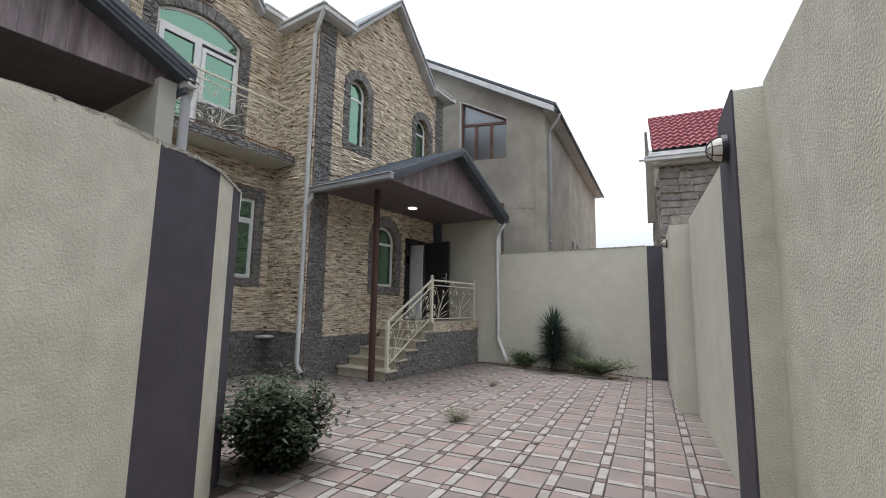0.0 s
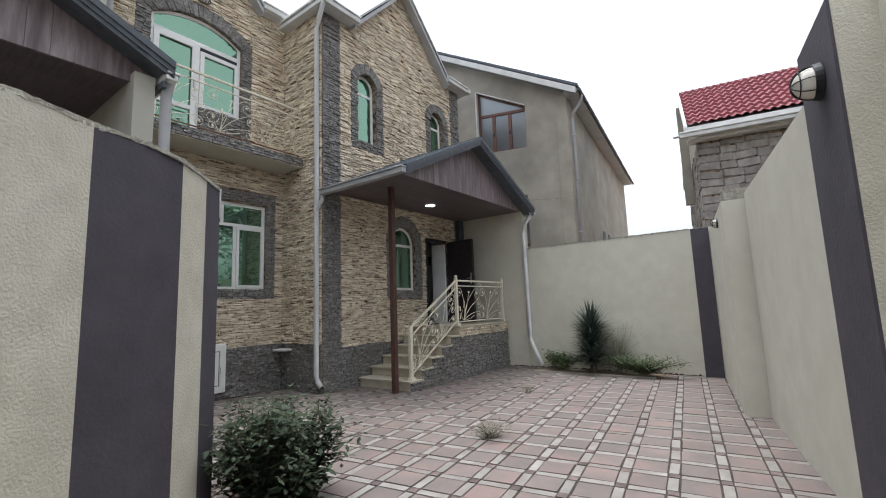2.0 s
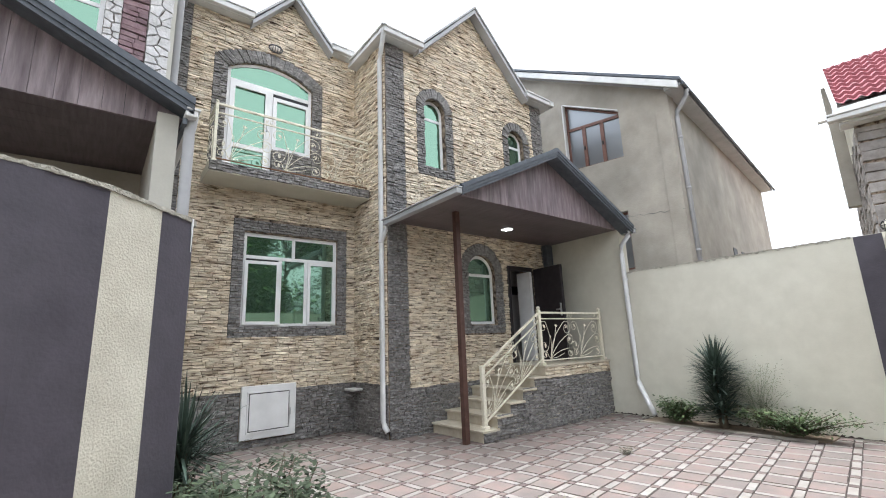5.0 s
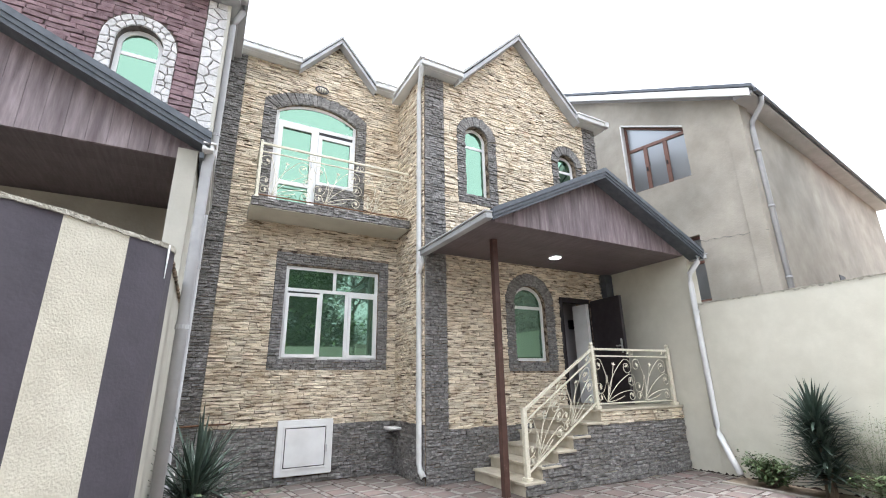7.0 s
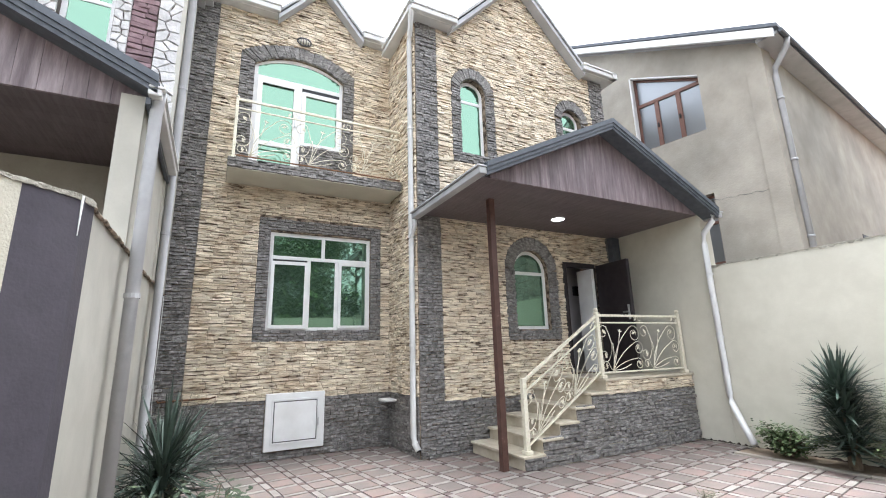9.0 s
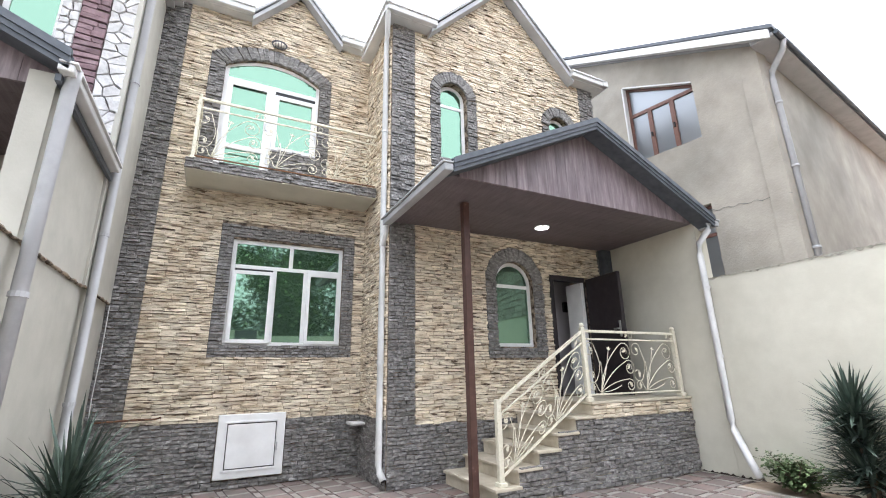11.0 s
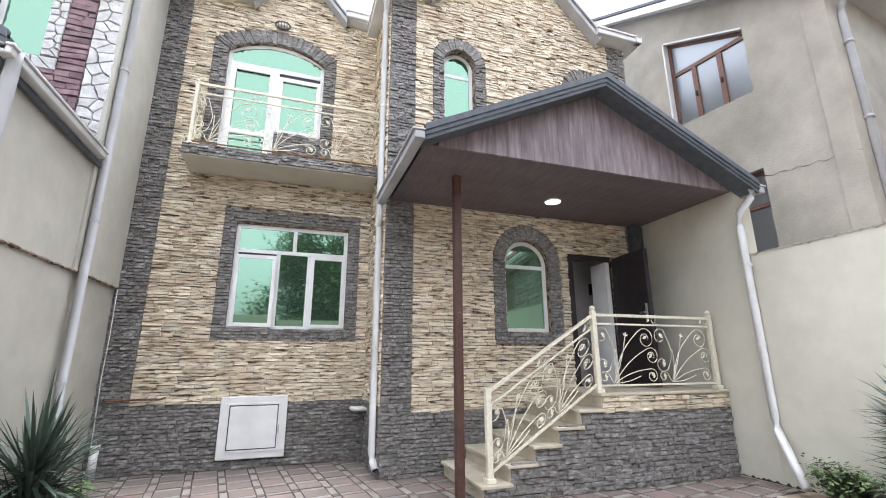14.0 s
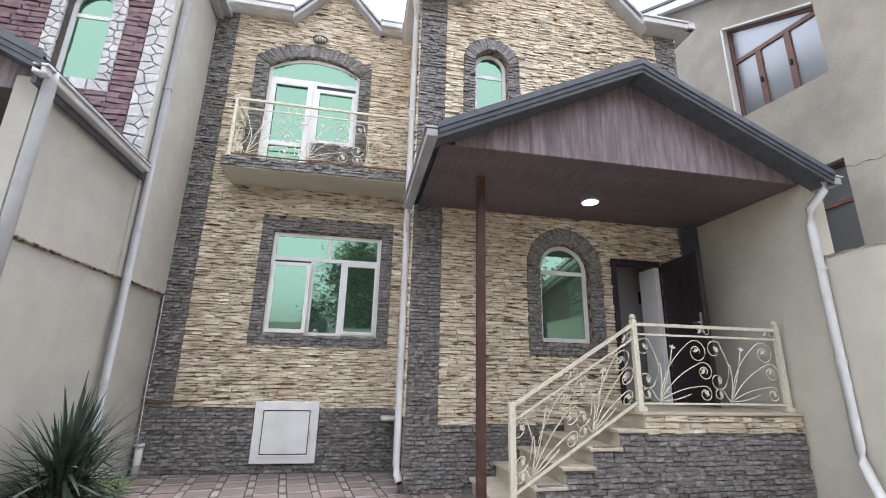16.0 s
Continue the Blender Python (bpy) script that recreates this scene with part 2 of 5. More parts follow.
GREEN_GLASS = coated_glass("green_mirror_glass", (0.19, 0.31, 0.228))
GREY_GLASS = coated_glass("grey_mirror_glass", (0.27, 0.285, 0.30), 0.35)
LAMP_GLOW = bpy.data.materials.new("lit_diffuser")
LAMP_GLOW.use_nodes = True
LAMP_GLOW.node_tree.nodes["Principled BSDF"].inputs["Emission Color"].default_value = (1, 0.98, 0.95, 1)
LAMP_GLOW.node_tree.nodes["Principled BSDF"].inputs["Emission Strength"].default_value = 6
FROSTED = surface("frosted_lamp_glass", [(0.3, (0.62, 0.58, 0.50)), (0.7, (0.74, 0.70, 0.62))], 6, 0.35, 0.0)


# ---- building helpers ----
def mesh_of(name, bm, material):
    bmesh.ops.recalc_face_normals(bm, faces=bm.faces)
    me = bpy.data.meshes.new(name)
    bm.to_mesh(me)
    bm.free()
    me.materials.append(material)
    return me


def part(name, bm, material, parent=None, label=""):
    ob = new(name, mesh_of(name, bm, material))
    if parent is not None:
        ob.parent = parent
    if label:
        ob["label"] = label
    return ob


def thing(name, label, category, at=(0, 0, 0), group="", kind=""):
    ob = new(name)
    ob.location = at
    bpy.context.view_layer.update()
    return tagged(ob, label, category, group, kind)


def solid(bm, bottom, top):
    """A prism from matching rings of points."""
    a = [bm.verts.new(p) for p in bottom]
    b = [bm.verts.new(p) for p in top]
    n = len(a)
    bm.faces.new(a[::-1])
    bm.faces.new(b)
    for i in range(n):
        bm.faces.new((a[i], a[(i + 1) % n], b[(i + 1) % n], b[i]))


def block(bm, x0, x1, y0, y1, z0, z1, bevel=0.0):
    before = set(bm.edges)
    solid(bm, [(x0, y0, z0), (x1, y0, z0), (x1, y1, z0), (x0, y1, z0)], [(x0, y0, z1), (x1, y0, z1), (x1, y1, z1), (x0, y1, z1)])
    if bevel:
        bmesh.ops.bevel(bm, geom=[e for e in bm.edges if e not in before], offset=bevel, segments=2, affect="EDGES", profile=0.5)


def box(x0, x1, y0, y1, z0, z1, bevel=0.0):
    bm = bmesh.new()
    block(bm, x0, x1, y0, y1, z0, z1, bevel)
    return bm


def plate_xz(bm, points, y0, y1):
    """A polygon in x and z, from y0 to y1."""
    solid(bm, [(x, y0, z) for x, z in points], [(x, y1, z) for x, z in points])


def tube(bm, points, radius, sides=8):
    """A round bar along points."""
    pts = [Vector(p) for p in points]
    rings = []
    for i, p in enumerate(pts):
        d = ((pts[min(i + 1, len(pts) - 1)]) - pts[max(i - 1, 0)]).normalized()
        u = d.cross(Vector((0, 0, 1)) if abs(d.z) < 0.95 else Vector((1, 0, 0))).normalized()
        v = d.cross(u)
        r = radius[i] if isinstance(radius, (list, tuple)) else radius
        rings.append([bm.verts.new(p + (u * math.cos(a) + v * math.sin(a)) * r) for a in (2 * math.pi * k / sides for k in range(sides))])
    for a, b in zip(rings, rings[1:]):
        for k in range(sides):
            bm.faces.new((a[k], a[(k + 1) % sides], b[(k + 1) % sides], b[k]))
    bm.faces.new(rings[0][::-1])
    bm.faces.new(rings[-1])


def smooth(ob):
    for p in ob.data.polygons:
        p.use_smooth = True
    return ob


def arch_z(o, x):
    """The top of an opening o = (x0, x1, z0, spring, rise) at x: a circular segment over the springing."""
    if not o[4]:
        return o[3]
    c, h = (o[0] + o[1]) / 2, (o[1] - o[0]) / 2
    r = (h * h + o[4] ** 2) / (2 * o[4])
    return o[3] + max(0.0, math.sqrt(max(0.0, r * r - (x - c) ** 2)) - (r - o[4]))


def grown(o, side, bottom, top):
    return (o[0] - side, o[1] + side, o[2] - bottom, o[3], o[4] + top) if o[4] else (o[0] - side, o[1] + side, o[2] - bottom, o[3] + top, 0.0)


def pierced_wall(bm, x0, x1, y0, y1, z0, crest, openings, knots=()):
    """A wall along x with openings, arched or square, under a crest line z = crest(x)."""
    xs = {x0, x1, *knots}
    for o in openings:
        n = 24 if o[4] else 1
        xs |= {o[0] + (o[1] - o[0]) * (1 - math.cos(math.pi * k / n)) / 2 for k in range(n + 1)}
    xs = sorted(x for x in xs if x0 <= x <= x1)
    for a, b in zip(xs, xs[1:]):
        if b - a < 1e-5:
            continue
        mid = (a + b) / 2
        solids = [[(z0, z0), None]]
        for o in sorted((o for o in openings if o[0] < mid < o[1]), key=lambda o: o[2]):
            solids[-1][1] = (o[2], o[2])
            solids.append([(arch_z(o, a), arch_z(o, b)), None])
        solids[-1][1] = (crest(a), crest(b))
        for lo, hi in solids:
            if hi[0] - lo[0] > 0.001 or hi[1] - lo[1] > 0.001:
                solid(bm, [(a, y0, lo[0]), (b, y0, lo[1]), (b, y1, lo[1]), (a, y1, lo[0])], [(a, y0, hi[0]), (b, y0, hi[1]), (b, y1, hi[1]), (a, y1, hi[0])])
    bmesh.ops.remove_doubles(bm, verts=bm.verts, dist=0.0005)


# ---- stone cladding ----
def stone_mesh(name, material, rng):
    """A split stone of size 1 x 1 with a hewn face, 1 deep."""
    bm = bmesh.new()
    i = 0.05
    back = [bm.verts.new(p) for p in ((-.5, 0, -.5), (.5, 0, -.5), (.5, 0, .5), (-.5, 0, .5))]
    rim = [bm.verts.new((x * (1 - 0.02 * rng.random()), -0.45 - 0.2 * rng.random(), z * (1 - 0.06 * rng.random()))) for x, z in ((-.5, -.5), (.5, -.5), (.5, .5), (-.5, .5))]
    face = [bm.verts.new((x * (0.90 + 0.06 * rng.random()), -0.72 - 0.42 * rng.random(), z * (0.74 + 0.2 * rng.random()))) for x, z in ((-.5, -.5), (.5, -.5), (.5, .5), (-.5, .5))]
    for a, b in ((back, rim), (rim, face)):
        for k in range(4):
            bm.faces.new((a[k], a[(k + 1) % 4], b[(k + 1) % 4], b[k]))
    bm.faces.new(face)
    return mesh_of(name, bm, material)


class Cladding:
    """Rows of stones on a wall; the first 300 inside the near stretch are objects, the rest one joined mesh."""

    def __init__(self, name, parent, material, near, seed, depth=0.034):
        self.name, self.parent, self.material, self.near, self.depth = name, parent, material, near, depth
        self.rng = random.Random(seed)
        self.kinds = [stone_mesh(name, material, self.rng) for _ in range(16)]
        self.plain = [([v.co.copy() for v in m.vertices], [tuple(p.vertices) for p in m.polygons]) for m in self.kinds]
        self.count, self.verts, self.faces = 0, [], []

    def add(self, m, centre, length, height, spot=None):
        k = self.rng.randrange(16)
        d = self.depth * (0.45 + 1.0 * self.rng.random())
        local = m @ Matrix.Translation(centre) @ Matrix.Diagonal((length, d, height, 1))
        if self.count < 300 and self.near(spot or centre):
            ob = new(self.name, self.kinds[k])
            ob.parent = self.parent
            ob.matrix_basis = local
            self.count += 1
        else:
            n = len(self.verts)
            verts, faces = self.plain[k]
            self.verts += [tuple(local @ v) for v in verts]
            self.faces += [tuple(n + i for i in f) for f in faces]

    def fill(self, m, y, z0, z1, spans, low, high, short, long, gap=0.004):
        """Courses between z0 and z1; spans(z) gives the stretches of x to fill."""
        z = z0
        while z < z1 - 0.01:
            h = min(self.rng.uniform(low, high), z1 - z)
            for a, b in spans(z + h / 2):
                x = a
                while x < b - 0.005:
                    l = self.rng.uniform(short, long)
                    if b - x - l < short * 0.6:
                        l = b - x
                    wild = min(1.0, 0.018 / l) * (2 if gap == 0.004 else 0.7) if gap < 0.005 else 0.4
                    tilt = Matrix.Translation((x + l / 2, y, z + h / 2 + h * 0.10 * self.rng.uniform(-1, 1))) @ Matrix.Rotation(wild * self.rng.uniform(-0.25, 0.25), 4, "Y")
                    self.add(m @ tilt, (0, 0, 0), l - gap * self.rng.uniform(-0.5, 1.0), (h - gap * 0.5) * (self.rng.uniform(0.80, 1.14) if gap == 0.004 else self.rng.uniform(0.88, 1.04)), (x + l / 2, y, z + h / 2))
                    x += l
            z += h

    def voussoirs(self, m, y, inner, outer, count):
        """Stones standing across the band between two arches."""
        def at(o, k):
            u = k / count * 2 - 1
            x = (o[0] + o[1]) / 2 + (o[1] - o[0]) / 2 * math.sin(u * math.pi / 2)
            return Vector((x, 0, arch_z(o, x)))
        for k in range(count):
            r0, r1 = at(inner, k + 0.5), at(outer, k + 0.5)
            way = r1 - r0
            wide = (at(outer, k + 1) - at(outer, k)).length
            mid = (r0 + r1) / 2
            self.add(m @ Matrix.Translation((mid.x, y, mid.z)) @ Matrix.Rotation(-math.atan2(way.z, way.x), 4, "Y"), (0, 0, 0), way.length - 0.004, wide - 0.004)

    def done(self):
        if self.verts:
            me = bpy.data.meshes.new(self.name + "_infill")
            me.from_pydata(self.verts, [], self.faces)
            me.materials.append(self.material)
            ob = new(self.name + "_infill", me)
            ob.parent = self.parent
            tagged(ob, kind="stuff")


def without(spans, a, b):
    out = []
    for s, e in spans:
        if b <= s or a >= e:
            out.append((s, e))
        else:
            if a - s > 0.02:
                out.append((s, a))
            if e - b > 0.02:
                out.append((b, e))
    return out


def cut_at(o, z):
    """The stretch of x that the opening o takes at height z, or None."""
    if z < o[2] or z > o[3] + o[4]:
        return None
    if z <= o[3]:
        return o[0], o[1]
    c, h = (o[0] + o[1]) / 2, (o[1] - o[0]) / 2
    r = (h * h + o[4] ** 2) / (2 * o[4])
    w = math.sqrt(max(0.0, r * r - (z - o[3] + r - o[4]) ** 2))
    return c - w, c + w


# ---- ground and yard floor ----
TURN = radians(9.7)
bm = bmesh.new()
solid(bm, [(-400, -400, -0.4), (400, -400, -0.4), (400, 400, -0.4), (-400, 400, -0.4)], [(-400, -400, -0.045), (400, -400, -0.045), (400, 400, -0.045), (-400, 400, -0.045)])
tagged(part("ground", bm, EARTH), "dry earth around the houses", "ground", kind="structure")
bm = bmesh.new()
solid(bm, [(-12, -6, -0.043), (2.1, -6, -0.043), (11.0, -1.0, -0.043), (10.4, 8.3, -0.043), (-12, 8.3, -0.043)], [(-12, -6, -0.012), (2.1, -6, -0.012), (11.0, -1.0, -0.012), (10.4, 8.3, -0.012), (-12, 8.3, -0.012)])
pavement = tagged(part("pavement", bm, JOINT_DIRT), "pink and white square pavers with dark dirty joints", "paving", kind="structure")


def right_wall_y(x):
    return 0.05 + 0.172 * (x - 4.69) if x < 7.33 else 0.76 + 0.15 * (x - 7.36)


# ---- boundary walls ----
wall_south = thing("wall_south", "cream roughcast garden wall with a dark plum end strip", "garden wall", kind="structure")


def slanted_wall(name, pts, thick, z1, material, parent, label="", z0=-0.05):
    """A wall along plan points, thickness to the right-hand side of the way."""
    bm = bmesh.new()
    for (ax, ay), (bx, by) in zip(pts, pts[1:]):
        n = Vector((by - ay, ax - bx)).normalized() * thick
        solid(bm, [(ax, ay, z0), (bx, by, z0), (bx + n.x, by + n.y, z0), (ax + n.x, ay + n.y, z0)], [(ax, ay, z1), (bx, by, z1), (bx + n.x, by + n.y, z1), (ax + n.x, ay + n.y, z1)])
    return part(name, bm, material, parent, label)


slanted_wall("wall_run", [(4.153, right_wall_y(4.153)), (7.335, right_wall_y(7.329))], 0.25, 2.72, SMOOTH_PLASTER, wall_south)
slanted_wall("wall_run", [(7.34, right_wall_y(7.36)), (10.34, right_wall_y(10.34))], 0.45, 2.66, SMOOTH_PLASTER, wall_south)
slanted_wall("pier_cap", [(7.345, right_wall_y(7.36) - 0.03), (7.95, right_wall_y(7.95) - 0.03)], 0.36, 2.80, CREST_MORTAR, wall_south, "bare cement cap", 2.662)
slanted_wall("gate_pier", [(3.51, -0.055), (4.15, 0.035)], 0.20, 2.88, CREAM_PLASTER, wall_south)
slanted_wall("painted_strip", [(3.508, -0.04), (4.151, 0.05)], 0.014, 2.89, PLUM_PAINT, wall_south, "dark plum painted strip")
slanted_wall("street_wall", [(-9.0, -2.0), (3.55, -0.218)], 0.3, 2.91, CREAM_PLASTER, wall_south)

wall_west = thing("wall_west", "cream roughcast garden wall with dark plum painted stripes", "garden wall", kind="structure")
slanted_wall("wall_run", [(1.37, 2.90), (1.06, 2.75), (0.61, 2.67), (-9.0, 1.2)], 0.22, 2.40, CREAM_PLASTER, wall_west)
slanted_wall("painted_stripe", [(1.865, 3.10), (1.61, 2.955), (1.37, 2.90)], 0.22, 2.385, PLUM_PAINT, wall_west, "dark plum painted stripe")
slanted_wall("cream_stripe", [(2.125, 3.36), (1.865, 3.10)], 0.22, 2.37, CREAM_PLASTER, wall_west)
slanted_wall("painted_stripe", [(2.345, 3.70), (2.325, 3.58), (2.125, 3.36)], 0.22, 2.38, PLUM_PAINT, wall_west, "dark plum painted stripe")
slanted_wall("side_wall", [(2.30, 8.30), (2.30, 3.66)], 0.20, 2.40, DIMMED_PLASTER, wall_west)


def crest(points, wide, material, label, seed):
    """Lumps of trowelled mortar along the top of a wall."""
    rng = random.Random(seed)
    bm = bmesh.new()
    rows = []
    for (ax, ay, az), (bx, by, bz) in zip(points, points[1:]):
        n = max(2, int(math.hypot(bx - ax, by - ay) / 0.022))
        side = Vector((-(by - ay), bx - ax, 0)).normalized()
        for k in range(n):
            f = k / n
            c = Vector((ax + (bx - ax) * f, ay + (by - ay) * f, az + (bz - az) * f))
            lump = 0.5 + 0.5 * math.sin(len(rows) * 0.37 + seed) * math.sin(len(rows) * 0.113)
            up = 0.006 + 0.016 * lump + rng.uniform(0, 0.010)
            w = wide * rng.uniform(0.97, 1.03)
            rows.append([bm.verts.new(p) for p in (c - side * w + Vector((0, 0, -0.012 - 0.02 * lump * rng.random())), c - side * w * rng.uniform(0.97, 1.01) + Vector((0, 0, up * 0.5)), c - side * w * 0.5 + Vector((0, 0, up)), c + side * w * 0.5 + Vector((0, 0, up * rng.uniform(0.8, 1.1))), c + side * w + Vector((0, 0, -0.012)))])
    for a, b in zip(rows, rows[1:]):
        for k in range(5):
            bm.faces.new((a[k], a[(k + 1) % 5], b[(k + 1) % 5], b[k]))
    bm.faces.new(rows[0])
    bm.faces.new(rows[-1][::-1])
    return part("mortar_crest", bm, material, wall_west, label)


crest([(-2.0, 2.38, 2.40), (0.59, 2.785, 2.40), (1.03, 2.86, 2.405), (1.34, 3.01, 2.40), (1.58, 3.06, 2.39), (1.79, 3.17, 2.38), (2.05, 3.435, 2.375), (2.235, 3.635, 2.38), (2.24, 3.74, 2.38)], 0.114, CREST_MORTAR, "rough pale mortar crest", 11)
bm = bmesh.new()
rng = random.Random(17)
for x, y0, y1 in ((2.312, 3.72, 6.725), (2.339, 6.735, 8.06)):
    n = int((y1 - y0) / 0.06)
    tube(bm, [(x + rng.uniform(-0.004, 0.004), y0 + (y1 - y0) * k / n, 2.397 + rng.uniform(-0.008, 0.008)) for k in range(n + 1)], [rng.uniform(0.010, 0.020) for k in range(n + 1)], 6)
part("mortar_crest", bm, MORTAR, wall_west, "rough brown mortar line")

bm = bmesh.new()
tube(bm, [(2.318, 3.565, 2.385), (2.319, 3.564, 2.27), (2.318, 3.565, 2.16)], [0.008, 0.005, 0.002], 5)
part("paint_run", bm, WHITE_PVC, wall_west, "white paint run")

wall_east = thing("wall_east", "cream painted garden wall with a dark plum strip at the corner", "garden wall", kind="structure")
part("wall_run", box(10.2, 10.45, 1.0, 5.0, -0.05, 2.74), SMOOTH_PLASTER, wall_east)
part("painted_strip", box(10.196, 10.2, 1.2, 1.50, -0.01, 2.735), PLUM_PAINT, wall_east, "dark plum painted strip")
part("porch_side", box(10.2, 10.45, 5.002, 6.84, -0.05, 3.66), SMOOTH_PLASTER, wall_east)
bm = bmesh.new()
rng = random.Random(14)
row = []
for k in range(120):
    y = 1.52 + 3.46 * k / 119
    row.append((bm.verts.new((10.192, y, 2.741 + rng.uniform(0.0, 0.012))), bm.verts.new((10.192, y, 2.732 - rng.random() ** 3 * 0.03)), bm.verts.new((10.44, y, 2.741 + rng.uniform(0.0, 0.012)))))
for a, b in zip(row, row[1:]):
    bm.faces.new((a[0], a[1], b[1], b[0]))
    bm.faces.new((a[0], b[0], b[2], a[2]))
part("mortar_crest", bm, CREST_MORTAR, wall_east, "thin weathered mortar edge")
bm = bmesh.new()
row = []
for k in range(160):
    y = 1.52 + 5.2 * k / 159
    row.append((bm.verts.new((10.192, y, 0.006)), bm.verts.new((10.197, y, 0.012 + rng.random() ** 2 * 0.035))))
for a, b in zip(row, row[1:]):
    bm.faces.new((a[0], a[1], b[1], b[0]))
part("splash_line", bm, JOINT_DIRT, wall_east, "dark dirt along the foot")

# ---- house ----
house = thing("house", "two-storey house clad in cream and grey split stone", "house", (4.0, 9.0, 0))
house.location = (0, 0, 0)
FACE_L, FACE_B = 8.12, 6.85
WIN_L = (3.73, 5.43, 1.88, 3.50, 0.0)
DOOR_B = (3.30, 4.86, 4.42, 6.52, 0.26)
WIN_A = (7.64, 8.40, 1.83, 2.88, 0.36)
DOOR_E = (8.76, 9.57, 1.04, 3.08, 0.0)
UP_1 = (6.68, 7.22, 4.9, 6.16, 0.27)
UP_2 = (9.10, 9.64, 4.9, 6.12, 0.27)
SUR_L, SUR_B, SUR_A = grown(WIN_L, 0.18, 0.15, 0.24), (3.07, 5.06, 4.42, 6.69, 0.34), grown(WIN_A, 0.2, 0.18, 0.24)
SUR_1, SUR_2 = grown(UP_1, 0.19, 0.17, 0.22), grown(UP_2, 0.19, 0.17, 0.22)


def crest_left(x):
    return 7.5 + max(0.0, 0.84 * (1 - abs(x - 4.40) / 0.73))


def crest_bay(x):
    return 7.36 + max(0.0, 1.55 * (1 - abs(x - 8.06) / 1.5))


bm = bmesh.new()
pierced_wall(bm, 2.30, 5.80, FACE_L, FACE_L + 0.35, -0.05, crest_left, [WIN_L, DOOR_B], (3.67, 4.40, 5.13))
wall_l = part("wall", bm, MORTAR, house, "cream and grey split stone wall")
bm = bmesh.new()
pierced_wall(bm, 5.80, 10.36, FACE_B, FACE_B + 0.35, -0.05, crest_bay, [WIN_A, DOOR_E, UP_1, UP_2], (6.56, 8.06, 9.56))
wall_b = part("wall", bm, MORTAR, house, "cream and grey split stone wall")
wall_s = part("wall", box(5.80, 6.15, FACE_B + 0.352, FACE_L, -0.05, 7.36), MORTAR, house, "cream split stone return wall")
part("back_wall", box(2.30, 10.36, 15.0, 15.3, -0.05, 7.4), GREY_RENDER, house)
part("side_wall", box(2.30, 2.6, FACE_L + 0.352, 15.0, -0.05, 7.4), GREY_RENDER, house)
part("side_wall", box(10.06, 10.36, FACE_B + 0.352, 15.0, -0.05, 7.3), GREY_RENDER, house)
part("hall_wall", box(8.4, 10.06, 7.62, 7.72, 1.04, 3.6), INTERIOR, house, "grey painted hall wall")
part("hall_wall", box(8.3, 8.399, 7.21, 7.72, 1.04, 3.6), INTERIOR, house, "grey painted hall wall")
part("hall_floor", box(8.4, 10.06, 7.2, 7.62, 0.9, 1.04), TREAD_STONE, house)
part("hall_ceiling", box(8.3, 10.06, 7.2, 7.72, 3.602, 3.7), SMOOTH_PLASTER, house)
part("meter_box", box(9.70, 9.88, 7.56, 7.618, 2.56, 2.76, 0.01), BLACK, house, "small black meter box")
part("door_reveal", box(9.47, 9.543, FACE_B - 0.02, FACE_B + 0.36, 1.045, 2.985), WHITE_PVC, house, "white door reveal")

# roofs over the gables and the eaves
def gable_roof(bm, x0, xm, x1, z0, zm, y0, y1, thick):
    for a, b in ((x0, xm), (x1, xm)):
        solid(bm, [(a, y0, z0), (b, y0, zm), (b, y0, zm + thick), (a, y0, z0 + thick)], [(a, y1, z0), (b, y1, zm), (b, y1, zm + thick), (a, y1, z0 + thick)])


def verge(bm, x0, xm, x1, z0, zm, y0, y1, deep, drop):
    for a, b in ((x0, xm), (x1, xm)):
        solid(bm, [(a, y0, z0 - drop), (b, y0, zm - drop), (b, y0, zm), (a, y0, z0)], [(a, y1, z0 - drop), (b, y1, zm - drop), (b, y1, zm), (a, y1, z0)])


bm = bmesh.new()
gable_roof(bm, 3.60, 4.40, 5.20, 7.49, 8.42, 7.90, 12.0, 0.05)
part("roof", bm, SLATE_METAL, house)
bm = bmesh.new()
verge(bm, 3.62, 4.40, 5.18, 7.47, 8.40, 7.89, 8.08, 0, 0.09)
part("verge_board", bm, PALE_VERGE, house, "pale grey metal verge board")
bm = bmesh.new()
gable_roof(bm, 6.42, 8.06, 9.70, 7.31, 9.01, 6.62, 12.0, 0.05)
part("roof", bm, SLATE_METAL, house)
bm = bmesh.new()
verge(bm, 6.44, 8.06, 9.68, 7.285, 8.985, 6.61, 6.81, 0, 0.105)
part("verge_board", bm, PALE_VERGE, house, "pale grey metal verge board")
for x0, xm, x1, z0, zm, y in ((3.60, 4.40, 5.20, 7.54, 8.47, 7.86), (6.42, 8.06, 9.70, 7.36, 9.06, 6.58)):
    bm = bmesh.new()
    verge(bm, x0, xm, x1, z0, zm, y, y + 0.045, 0, 0.06)
    part("verge_trim", bm, GUTTER_GREY, house, "thin grey verge trim")
bm = bmesh.new()
solid(bm, [(2.3, 8.48, 7.5), (10.36, 8.48, 7.5), (10.36, 15.3, 7.5), (2.3, 15.3, 7.5)], [(2.3, 8.48, 7.55), (10.36, 8.48, 7.55), (8.5, 11.5, 9.0), (4.3, 11.5, 9.0)])
part("roof", bm, SLATE_METAL, house)


